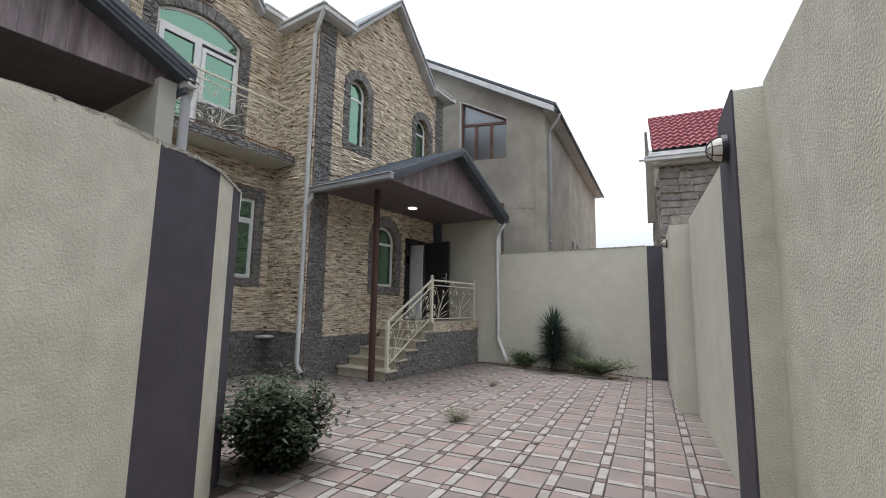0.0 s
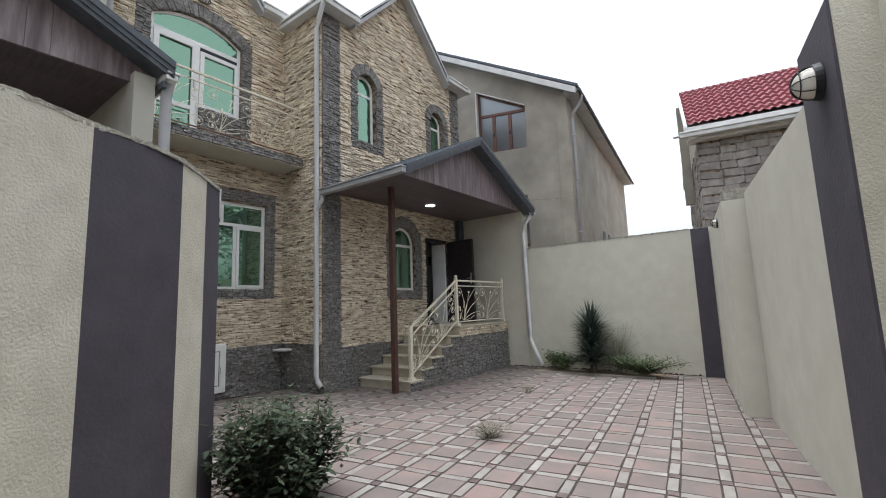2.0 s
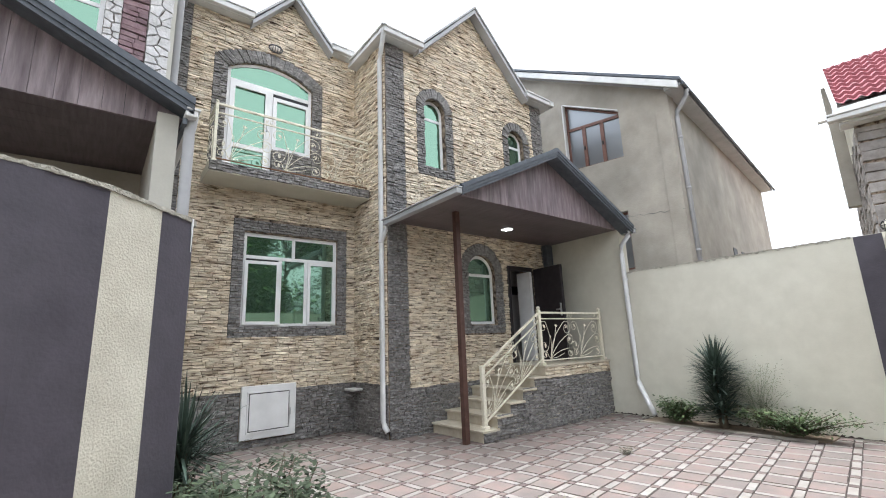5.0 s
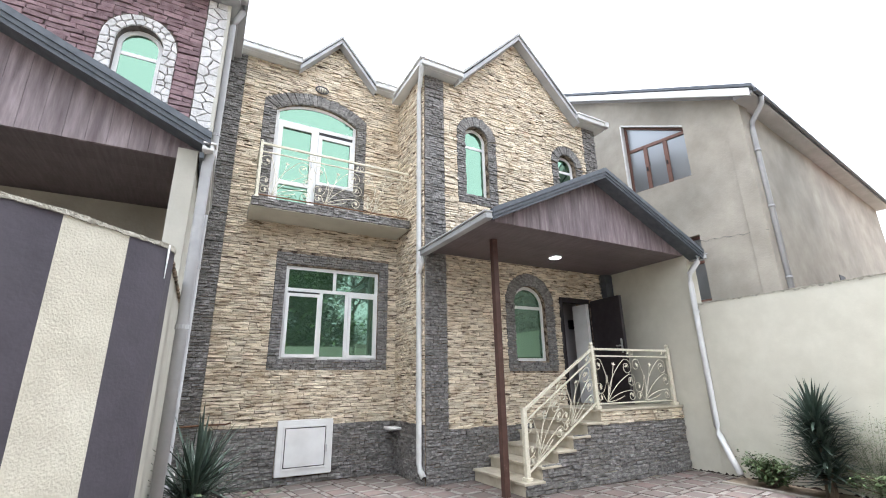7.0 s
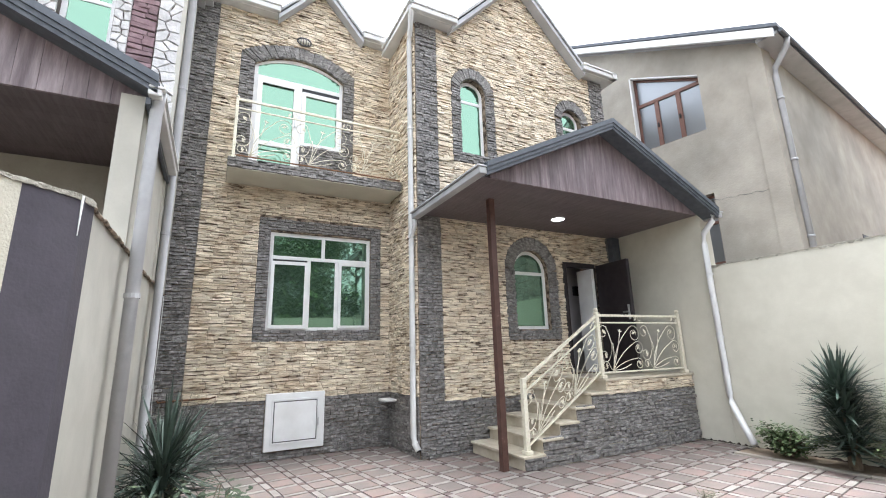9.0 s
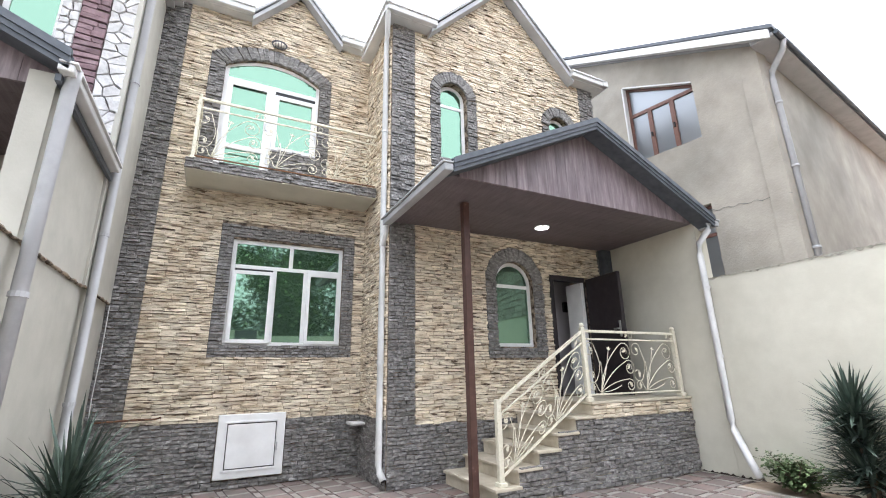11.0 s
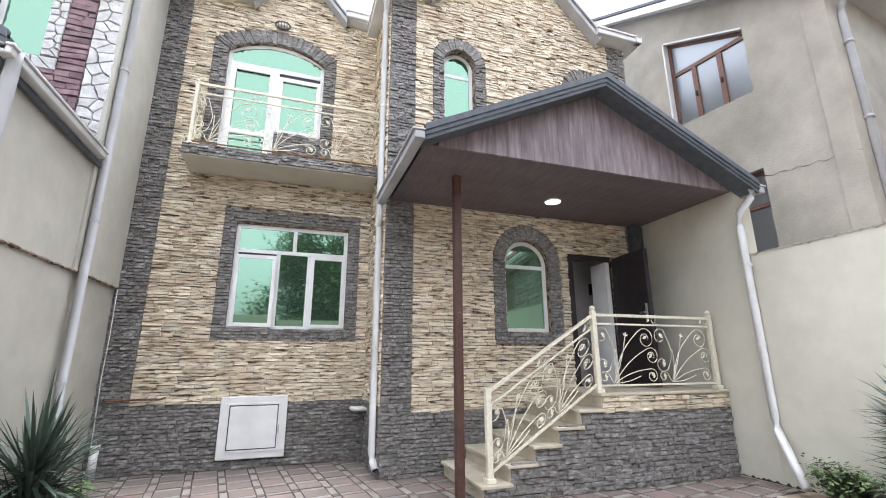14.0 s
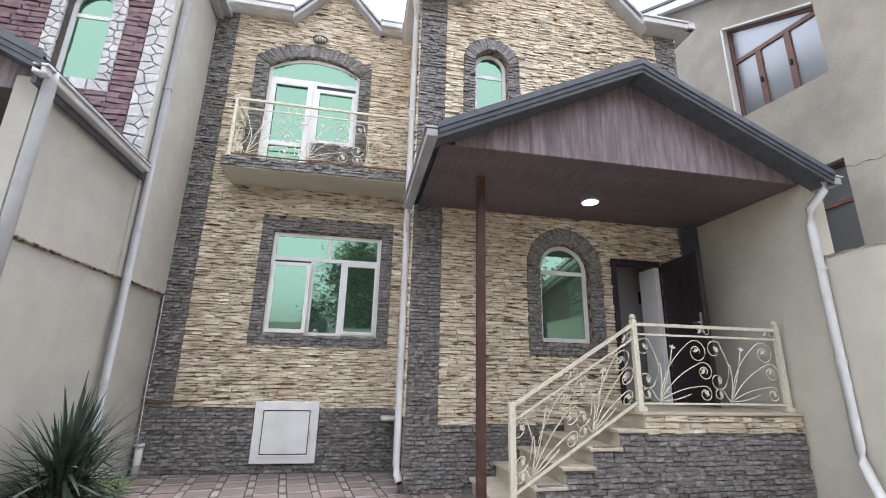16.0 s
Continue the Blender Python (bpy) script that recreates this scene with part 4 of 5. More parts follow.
def fan_panel(parent, lift, w, h, material, flip=False):
    """A wrought fan: stems spread from the foot, scrolls at the sides, small leaves. lift(u, v, d) places it."""
    fx = (lambda u: w - u) if flip else (lambda u: u)
    foot = (0.22 * w, 0.02 * h)
    curves = [curl(foot, (0.80 * w, 0.76 * h), 0.19 * h, 0.10), curl(foot, (0.88 * w, 0.46 * h), 0.15 * h, 0.07), curl(foot, (0.86 * w, 0.13 * h), 0.12 * h, 0.06)]
    curves.append(bend(foot, (0.46 * w, 0.80 * h), -0.03))
    curves.append(bend(foot, (0.27 * w, 0.58 * h), -0.06))
    curves.append(bend(foot, (0.66 * w, 0.13 * h), -0.05))
    top, low = spiral(0.07 * w, 0.80 * h, 0.15 * h, 1.1, 0.9, 1), spiral(0.07 * w, 0.33 * h, 0.15 * h, 1.2, -0.2, -1)
    curves.append(top[::-1] + [(0.21 * w, 0.72 * h), (0.25 * w, 0.56 * h), (0.235 * w, 0.42 * h)] + low)
    curves.append(spiral(0.07 * w, 0.12 * h, 0.10 * h, 1.2, 0.3, 1))
    curves.append(bend(foot, (0.07 * w + 0.095 * h, 0.15 * h), 0.08, 4))
    curves.append([(0.98 * w + 0.045 * h * math.cos(a), 1.09 * h + 0.055 * h * math.sin(a)) for a in (2 * math.pi * k / 10 for k in range(11))])
    for c in curves:
        bm = bmesh.new()
        tube(bm, [lift(fx(u), v, 0) for u, v in c], 0.0058, 6)
        smooth(part("scroll", bm, material, parent))
    for u, v, a in ((0.46 * w, 0.80 * h, 1.3), (0.07 * w, 0.80 * h, 0.6), (0.07 * w, 0.33 * h, 0.2), (0.07 * w, 0.12 * h, 0.2), (0.80 * w, 0.76 * h, 2.0), (0.88 * w, 0.46 * h, 2.6), (0.86 * w, 0.13 * h, 0.8), (0.90 * w, 1.08 * h, 2.6)):
        bm = bmesh.new()
        leaflet(bm, lift, (fx(u), v), 0.05, math.pi - a if flip else a)
        part("cast_leaf", bm, material, parent)


def rail_post(parent, x, y, z0, z1, size=0.03, knob=True):
    bm = box(x - size, x + size, y - size, y + size, z0, z1, 0.005)
    block(bm, x - size * 1.7, x + size * 1.7, y - size * 1.7, y + size * 1.7, z0, z0 + 0.05, 0.008)
    if knob:
        bmesh.ops.create_uvsphere(bm, u_segments=12, v_segments=8, radius=size * 1.15, matrix=Matrix.Translation((x, y, z1 + size)))
    return part("post", bm, IVORY_METAL, parent)


stair_rail = thing("stair_railing", "ivory wrought-iron railing with scrolls along the steps", "railing")
RY = Y0 + 0.07
rail_post(stair_rail, 6.74, RY, RISE, 1.12, 0.032, False)
rail_post(stair_rail, 8.20, RY, 1.04, 2.02)
rail_post(stair_rail, 10.10, RY, 1.04, 2.02)
for z, r in ((1.97, 0.018), (1.86, 0.011), (1.12, 0.011)):
    bm = box(8.23, 10.07, RY - r, RY + r, z - r, z + r, 0.003)
    part("rail", bm, IVORY_METAL, stair_rail)
SL = (1.97 - 1.08) / (8.20 - 6.74)
for z, r in ((1.08, 0.020), (0.93, 0.011), (0.26, 0.013)):
    bm = bmesh.new()
    a, b = 6.76, 8.17
    za, zb = z + SL * (a - 6.74), z + SL * (b - 6.74)
    solid(bm, [(a, RY - r, za - r), (a, RY + r, za - r), (a, RY + r, za + r), (a, RY - r, za + r)], [(b, RY - r, zb - r), (b, RY + r, zb - r), (b, RY + r, zb + r), (b, RY - r, zb + r)])
    part("rail", bm, IVORY_METAL, stair_rail)
fan_panel(stair_rail, lambda u, v, d: (8.24 + u, RY + d, 1.13 + v), 0.92, 0.73, IVORY_METAL)
fan_panel(stair_rail, lambda u, v, d: (9.15 + u, RY + d, 1.13 + v), 0.90, 0.73, IVORY_METAL)
fan_panel(stair_rail, lambda u, v, d: (6.78 + u, RY + d, 0.28 + SL * (u + 0.04) + v), 0.70, 0.65, IVORY_METAL)
fan_panel(stair_rail, lambda u, v, d: (7.47 + u, RY + d, 0.28 + SL * (u + 0.73) + v), 0.68, 0.65, IVORY_METAL)

balcony_rail = thing("balcony_railing", "ivory wrought-iron balcony railing with fan scrolls", "railing")
BY = 7.50
rail_post(balcony_rail, 3.07, BY, 4.40, 5.42, 0.022)
for z, r in ((5.40, 0.018), (5.25, 0.011), (4.47, 0.010)):
    part("rail", box(3.09, 5.76, BY - r, BY + r, z - r, z + r, 0.003), RUST if z < 4.5 else IVORY_METAL, balcony_rail)
    part("rail", box(3.07 - r, 3.07 + r, BY + 0.02, FACE_L - 0.03, z - r, z + r, 0.003), IVORY_METAL, balcony_rail)
for k in range(3):
    fan_panel(balcony_rail, lambda u, v, d: (3.11 + 0.88 * k + u, BY + d, 4.48 + v), 0.84, 0.76, IVORY_METAL)
fan_panel(balcony_rail, lambda u, v, d: (3.07 + d, BY + 0.03 + u, 4.48 + v), 0.55, 0.76, IVORY_METAL)


# ---- house next door ----
next_door = thing("neighbouring_house", "purple brick house with white crazy stone trim", "house")
NY = 6.76
NW = (1.02, 1.57, 4.95, 6.10, 0.30)
bm = bmesh.new()
pierced_wall(bm, -6.0, 2.294, NY, NY + 0.3, -0.05, lambda x: 7.25, [NW])
nw = part("wall", bm, DARK_JOINT, next_door, "purple brick wall")
part("side_wall", box(2.2945, 2.345, NY - 0.03, 8.085, 2.402, 7.25), DIMMED_PLASTER, next_door, "cream plastered return wall")
part("side_wall", box(1.86, 2.09, NY + 0.302, 14, -0.05, 7.25), GREY_RENDER, next_door)
part("porch_wall", box(2.14, 2.318, 4.92, 6.755, 2.402, 3.76), DIMMED_PLASTER, next_door, "cream plastered porch side wall")
window(NW, NY + 0.1, [(1.08, 1.51, 5.95, 6.01)], "tall arched white window with green mirror glass", next_door)
NS = grown(NW, 0.18, 0.17, 0.20)


def spans_brick(z):
    s = [(-3.0, 2.03)]
    c = cut_at(NS, z)
    return without(s, *c) if c else s


c = Cladding("brick", nw, PURPLE_BRICK, lambda p: p[2] > 4.0 and p[0] > 0.2, 31, 0.025)
c.fill(I4, NY, 3.9, 7.25, spans_brick, 0.068, 0.092, 0.14, 0.29, 0.009)
c.done()
rng = random.Random(41)


def cells(w, h, size):
    """A w x h sheet broken into irregular convex stones about size across."""
    nx, nz = max(1, round(w / size)), max(1, round(h / size))
    seeds = [((i + 0.5 + rng.uniform(-0.42, 0.42)) * w / nx, (j + 0.5 + rng.uniform(-0.42, 0.42)) * h / nz) for j in range(nz) for i in range(nx)]
    for sx, sz in seeds:
        poly = [(0, 0), (w, 0), (w, h), (0, h)]
        for tx, tz in seeds:
            if (tx, tz) == (sx, sz) or abs(tz - sz) > 3 * size or abs(tx - sx) > 3 * size:
                continue
            mx, mz, dx, dz = (sx + tx) / 2, (sz + tz) / 2, tx - sx, tz - sz
            out = []
            for (ax, az), (bx, bz) in zip(poly, poly[1:] + poly[:1]):
                da, db = (ax - mx) * dx + (az - mz) * dz, (bx - mx) * dx + (bz - mz) * dz
                if da <= 0:
                    out.append((ax, az))
                if da * db < 0:
                    f = da / (da - db)
                    out.append((ax + (bx - ax) * f, az + (bz - az) * f))
            poly = out
            if len(poly) < 3:
                break
        if len(poly) >= 3:
            yield poly


def crazy(parent, w, h, size, y, place):
    """Irregular white stones with dark joints; place(u, v) gives x and z on the wall."""
    for poly in cells(w, h, size):
        fine = []
        for (ax, az), (bx, bz) in zip(poly, poly[1:] + poly[:1]):
            n = 2 if math.hypot(bx - ax, bz - az) > size * 0.4 else 1
            for k in range(n):
                j = 0.006 if k else 0.0
                fine.append((ax + (bx - ax) * k / n + rng.uniform(-j, j), az + (bz - az) * k / n + rng.uniform(-j, j)))
        px, pz = sum(p[0] for p in fine) / len(fine), sum(p[1] for p in fine) / len(fine)

        def shrunk(d):
            return [place(px + (x - px) * max(0.3, 1 - d / max(0.02, math.hypot(x - px, z - pz))), pz + (z - pz) * max(0.3, 1 - d / max(0.02, math.hypot(x - px, z - pz)))) for x, z in fine]
        deep = 0.018 + 0.012 * rng.random()
        bm = bmesh.new()
        solid(bm, [(x, y, z) for x, z in shrunk(0.0045)], [(x, y - deep, z) for x, z in shrunk(0.012)])
        part("white_stone", bm, WHITE_CRAZY, parent)


part("stone_bedding", box(2.032, 2.293, NY - 0.006, NY - 0.001, 3.9, 7.24), DARK_JOINT, nw, "dark brown joints")
crazy(nw, 0.282, 3.34, 0.15, NY - 0.006, lambda u, v: (2.036 + u, 3.9 + v))
JAMB, WIDE = NW[3] - NW[2], 0.18
ARCH = 1.15


def round_window(u, v):
    """A strip bent up one jamb, over the arch and down the other; v runs outwards."""
    if u < JAMB:
        return NW[0] - v, NW[2] + u
    if u > JAMB + ARCH:
        return NW[1] + v, NW[3] - (u - JAMB - ARCH)
    a = math.pi * (1 - (u - JAMB) / ARCH)
    c, w = (NW[0] + NW[1]) / 2, (NW[1] - NW[0]) / 2 + v
    return c + w * math.cos(a), NW[3] + (NW[4] + v) * math.sin(a)


crazy(nw, 2 * JAMB + ARCH, WIDE, 0.115, NY - 0.006, round_window)
crazy(nw, NS[1] - NS[0], 0.165, 0.14, NY - 0.006, lambda u, v: (NS[0] + u, NS[2] + v))
bm = bmesh.new()
ring(bm, outline(NS, 0.004), outline(NW, 0.0), NY - 0.006, NY - 0.001)
part("stone_bedding", bm, DARK_JOINT, nw, "dark brown joints")
part("eaves_closure", box(2.337, 2.375, 4.80, 6.9, 3.64, 3.70), DARK_TRIM, next_door)
part("porch_wall", box(-2.3, 2.139, 6.62, 6.72, -0.05, 3.69), GREY_RENDER, next_door, "cement rendered porch back wall")
bm = bmesh.new()
block(bm, -4, 2.36, NY - 0.32, NY + 0.3, 7.255, 7.30)
block(bm, -4, 2.38, NY - 0.38, NY - 0.28, 7.301, 7.37, 0.012)
block(bm, 2.347, 2.46, NY - 0.20, 8.06, 7.255, 7.33, 0.012)
block(bm, 2.347, 2.58, NY - 0.22, 8.06, 7.331, 7.42, 0.012)
part("gutter", bm, PALE_VERGE, next_door, "pale grey eaves gutter")
bm = bmesh.new()
solid(bm, [(-5, NY - 0.3, 7.43), (2.36, NY - 0.3, 7.43), (2.36, 14, 7.43), (-5, 14, 7.43)], [(-5, NY - 0.3, 7.46), (2.36, NY - 0.3, 7.46), (1.0, 10.5, 8.7), (-4, 10.5, 8.7)])
part("roof", bm, SLATE_METAL, next_door)

# ---- unfinished grey house ----
grey = thing("rendered_house", "two-storey house in bare cement render", "house")
GX, GY = 11.65, 4.22
FAR = (22.2, 5.55)


def grey_top(y):
    return 6.95 + 0.6 * (y - GY) if y < 9.4 else 6.95 + 0.6 * (9.4 - GY) - 0.6 * (y - 9.4)


def yz_plate(bm, pts, x0, x1):
    solid(bm, [(x0, y, z) for y, z in pts], [(x1, y, z) for y, z in pts])


GW = [(5.42, 5.77), (7.02, 5.93), (7.02, 7.90), (5.42, 7.00)]       # y and z of the sloping window
GW2 = (5.50, 6.5, 3.0, 4.42)
bm = bmesh.new()
for y0, y1, lo, hi in ((GY, 5.42, None, None), (5.42, 5.50, (5.77, 5.778), (7.00, 7.045)), (5.50, 6.5, (5.778, 5.878), (7.045, 7.6075)), (6.5, 7.02, (5.878, 5.93), (7.6075, 7.90)), (7.02, 9.4, None, None), (9.4, 14.0, None, None)):
    tops = (grey_top(y0), grey_top(y1))
    if lo is None:
        yz_plate(bm, [(y0, -0.05), (y1, -0.05), (y1, tops[1]), (y0, tops[0])], GX, GX + 0.3)
    else:
        if y0 == 5.50:
            yz_plate(bm, [(y0, -0.05), (y1, -0.05), (y1, GW2[2]), (y0, GW2[2])], GX, GX + 0.3)
            yz_plate(bm, [(y0, GW2[3]), (y1, GW2[3]), (y1, lo[1]), (y0, lo[0])], GX, GX + 0.3)
        else:
            yz_plate(bm, [(y0, -0.05), (y1, -0.05), (y1, lo[1]), (y0, lo[0])], GX, GX + 0.3)
        yz_plate(bm, [(y0, hi[0]), (y1, hi[1]), (y1, tops[1]), (y0, tops[0])], GX, GX + 0.3)
bmesh.ops.remove_doubles(bm, verts=bm.verts, dist=0.001)
part("wall", bm, GREY_RENDER, grey, "stained cement render wall")
side = Vector((FAR[0] - GX, FAR[1] - GY)).normalized()
nrm = Vector((side.y, -side.x))
slanted_wall("wall", [FAR, (GX + 0.002, GY)], 0.3, 6.95, GREY_RENDER, grey, "warm cement render side wall")
part("wall", box(21.9, 22.2, 5.6, 14, -0.05, 6.95), GREY_RENDER, grey)


def on_side(d, off, z):
    return (GX + side.x * d + nrm.x * off, GY + side.y * d + nrm.y * off, z)


bm = bmesh.new()
solid(bm, [on_side(-0.30, 0.38, 6.92), on_side(10.9, 0.38, 6.92), (22.4, 9.4, grey_top(9.4) + 0.18), (GX - 0.34, 9.4, grey_top(9.4) + 0.18)], [on_side(-0.30, 0.38, 6.99), on_side(10.9, 0.38, 6.99), (22.4, 9.4, grey_top(9.4) + 0.25), (GX - 0.34, 9.4, grey_top(9.4) + 0.25)])
part("roof", bm, DARK_TRIM, grey, "dark sheet roof")
bm = bmesh.new()
yz_plate(bm, [(3.86, 6.73), (9.4, 10.05), (9.4, 10.22), (3.86, 6.90)], GX - 0.30, GX - 0.26)
yz_plate(bm, [(4.0, 6.90), (9.4, 10.14), (9.4, 10.17), (4.0, 6.93)], GX - 0.255, GX)
part("verge_board", bm, GUTTER_WHITE, grey, "pale verge board")
bm = bmesh.new()
solid(bm, [on_side(-0.2, 0.0, 6.84), on_side(10.8, 0.0, 6.84), on_side(10.8, 0.34, 6.84), on_side(-0.2, 0.34, 6.84)], [on_side(-0.2, 0.0, 6.92), on_side(10.8, 0.0, 6.92), on_side(10.8, 0.34, 6.90), on_side(-0.2, 0.34, 6.90)])
part("eaves_soffit", bm, PALE_VERGE, grey)
bm = bmesh.new()
tube(bm, [on_side(-0.2, 0.39, 6.88), on_side(10.9, 0.39, 6.88)], 0.04, 8)
part("gutter", bm, DARK_TRIM, grey, "dark eaves gutter")
bm = bmesh.new()
tube(bm, [on_side(0.12, 0.38, 6.86), on_side(0.13, 0.34, 6.7), on_side(0.22, 0.1, 6.45), on_side(0.24, 0.07, 6.3), on_side(0.24, 0.07, 0.1)], 0.05, 10)
for z in (3.2, 4.6, 5.8):
    tube(bm, [on_side(0.24, 0.07, z), on_side(0.24, 0.07, z + 0.05)], 0.062, 10)
smooth(part("downpipe", bm, DIMMED_WHITE, grey, "pale grey downpipe"))
for d in (3.9, 4.9):
    bm = bmesh.new()
    solid(bm, [on_side(d, 0.012, 3.2), on_side(d + 0.45, 0.012, 3.2), on_side(d + 0.45, -0.1, 3.2), on_side(d, -0.1, 3.2)], [on_side(d, 0.012, 3.75), on_side(d + 0.45, 0.012, 3.75), on_side(d + 0.45, -0.1, 3.75), on_side(d, -0.1, 3.75)])
    part("small_window", bm, BLACK, grey, "small dark window")
# sloping window: three lights under a wedge-shaped light
bm = bmesh.new()
wy = GX + 0.12
inn = [(5.48, 5.83), (6.96, 5.98), (6.96, 7.80), (5.48, 6.96)]
va = [[bm.verts.new((x, y, z)) for y, z in pts] for x in (wy, wy + 0.07) for pts in (GW, inn)]
for k in range(4):
    j = (k + 1) % 4
    bm.faces.new((va[0][k], va[0][j], va[1][j], va[1][k]))
    bm.faces.new((va[2][k], va[3][k], va[3][j], va[2][j]))
    bm.faces.new((va[0][k], va[2][k], va[2][j], va[0][j]))
    bm.faces.new((va[1][k], va[1][j], va[3][j], va[3][k]))
gwin = part("window", bm, BROWN_WINDOW, grey, "brown framed window with a sloping top light")
bm = bmesh.new()
yz_plate(bm, GW, wy + 0.03, wy + 0.04)
part("pane", bm, GREY_GLASS, gwin, "grey glass")
for y in (5.98, 6.51):
    bm = bmesh.new()
    low, top = 5.80 + 0.1 * (y - 5.42), 6.93 + 0.14 * (y - 5.5)
    yz_plate(bm, [(y - 0.05, low), (y + 0.05, low), (y + 0.05, top), (y - 0.05, top)], wy + 0.004, wy + 0.066)
    part("mullion", bm, BROWN_WINDOW, gwin)
    part("handle", box(wy - 0.03, wy + 0.003, y - 0.015, y + 0.015, low + 0.48, low + 0.58, 0.004), BLACK, gwin)
bm = bmesh.new()
yz_plate(bm, [(5.46, 6.88), (6.98, 7.09), (6.98, 7.17), (5.46, 6.96)], wy + 0.002, wy + 0.068)
part("transom", bm, BROWN_WINDOW, gwin)
for pts in ([(7.008, 5.935), (7.008, 7.885), (7.045, 7.906), (7.045, 5.932)], [(5.43, 6.995), (7.0, 7.878), (7.0, 7.915), (5.43, 7.03)]):
    bm = bmesh.new()
    yz_plate(bm, pts, GX - 0.006, GX + 0.1)
    part("reveal_edge", bm, GUTTER_WHITE, gwin, "pale plastered edge")
crack = bmesh.new()
tube(crack, [(GX - 0.001, 5.56 - 0.09 * k, 4.27 - 0.010 * k + 0.022 * math.sin(k * 2.3)) for k in range(16)], [0.003 + 0.004 * (k % 3 == 1) for k in range(16)], 5)
part("crack", crack, GREY_MORTAR, grey, "dark crack across the render")
g2 = part("window", box(wy, wy + 0.07, 5.5, 5.57, 3.0, 4.42), BROWN_WINDOW, grey, "brown framed window")
part("bar", box(wy, wy + 0.07, 6.43, 6.5, 3.0, 4.42), BROWN_WINDOW, g2)
for z in (3.0, 3.82, 4.36):
    part("bar", box(wy + 0.003, wy + 0.067, 5.57, 6.43, z, z + 0.06), BROWN_WINDOW, g2)
part("pane", box(wy + 0.03, wy + 0.04, 5.5, 6.5, 3.0, 4.42), GREY_GLASS, g2, "grey glass")

# ---- red-roofed house ----
red = thing("red_roofed_house", "rough stone block house with a red metal tile roof", "house")
RX, RYC = 12.45, 1.22
red.matrix_basis = Matrix.Translation((RX, RYC, 0)) @ Matrix.Rotation(TURN, 4, "Z") @ Matrix.Translation((-RX, -RYC, 0))
RG = 1.455
bm = box(RX, RX + 0.3, -8.0, RG, -0.05, 5.05)
rw = part("wall", bm, MORTAR, red, "rough grey stone block wall")
rs = part("wall", box(RX + 0.302, RX + 5.0, RG - 0.3, RG, -0.05, 5.05), MORTAR, red, "rough grey stone block wall")
FACEW = Matrix.Translation((RX, RG, 0)) @ Matrix.Rotation(radians(-90), 4, "Z")
c = Cladding("stone_block", rw, ROUGH_BLOCK, lambda p: p[2] > 2.4, 51, 0.03)
c.fill(FACEW, 0, 2.3, 5.0, lambda z: [(0.0, 4.5)], 0.17, 0.20, 0.25, 0.5, 0.012)
c.done()
FACES = Matrix.Translation((RX + 5.0, RG, 0)) @ Matrix.Rotation(radians(180), 4, "Z")
c = Cladding("stone_block", rs, ROUGH_BLOCK, lambda p: p[2] > 2.4, 52, 0.03)
c.fill(FACES, 0, 2.3, 5.0, lambda z: [(0.0, 5.0)], 0.17, 0.20, 0.25, 0.5, 0.012)
c.done()
bm = bmesh.new()
nv, VERGE = 290, 1.62
STEPS = [(k + f, h) for k in range(10) for f, h in ((0.0, 0.065), (0.35, 0.048), (0.7, 0.022), (0.98, 0.0))]
cols = []
for step, rise in STEPS:
    u = step / 10
    row = []
    for j in range(nv + 1):
        y = VERGE - 8.74 * j / nv
        lift = 0.026 * math.cos(2 * math.pi * (VERGE - y) / 0.165) + rise
        row.append(bm.verts.new((12.14 + 1.92 * u, y, 5.39 + 1.67 * u + lift)))
    cols.append(row)
for a, b in zip(cols, cols[1:]):
    for j in range(nv):
        bm.faces.new((a[j], a[j + 1], b[j + 1], b[j]))
part("roof", bm, RED_TILE, red, "red pressed metal tiles")
bm = bmesh.new()
solid(bm, [(14.06, VERGE, 7.0), (14.06, -7.1, 7.0), (17.5, -7.1, 5.2), (17.5, VERGE, 5.2)], [(14.06, VERGE, 7.06), (14.06, -7.1, 7.06), (17.5, -7.1, 5.26), (17.5, VERGE, 5.26)])
part("roof", bm, RED_TILE, red)
bm = bmesh.new()
solid(bm, [(12.16, VERGE, 5.22), (14.06, VERGE, 6.88), (14.06, VERGE, 7.08), (12.16, VERGE, 5.42)], [(12.16, VERGE + 0.06, 5.22), (14.06, VERGE + 0.06, 6.88), (14.06, VERGE + 0.06, 7.08), (12.16, VERGE + 0.06, 5.42)])
part("verge_board", bm, WHITE_PVC, red, "white verge board")
bm = box(12.04, 12.18, -7.2, 1.80, 5.12, 5.21, 0.012)
block(bm, 12.02, 12.15, -7.2, 1.80, 5.213, 5.25, 0.008)
block(bm, 12.10, 12.22, -7.2, 1.70, 5.253, 5.36, 0.01)
block(bm, 12.22, RX + 0.1, -7.2, 1.64, 5.06, 5.11)
part("gutter", bm, GUTTER_WHITE, red, "white box gutter and soffit")
part("gutter_hook", box(12.05, 12.10, 1.80, 1.93, 5.14, 5.18, 0.006), GREY_RENDER, red, "grey gutter bracket")
bm = bmesh.new()
solid(bm, [(12.2, -7.1, 5.12), (12.2, VERGE, 5.12), (14.06, VERGE, 6.86), (14.06, -7.1, 6.86)], [(12.2, -7.1, 5.15), (12.2, VERGE, 5.15), (14.06, VERGE, 6.89), (14.06, -7.1, 6.89)])
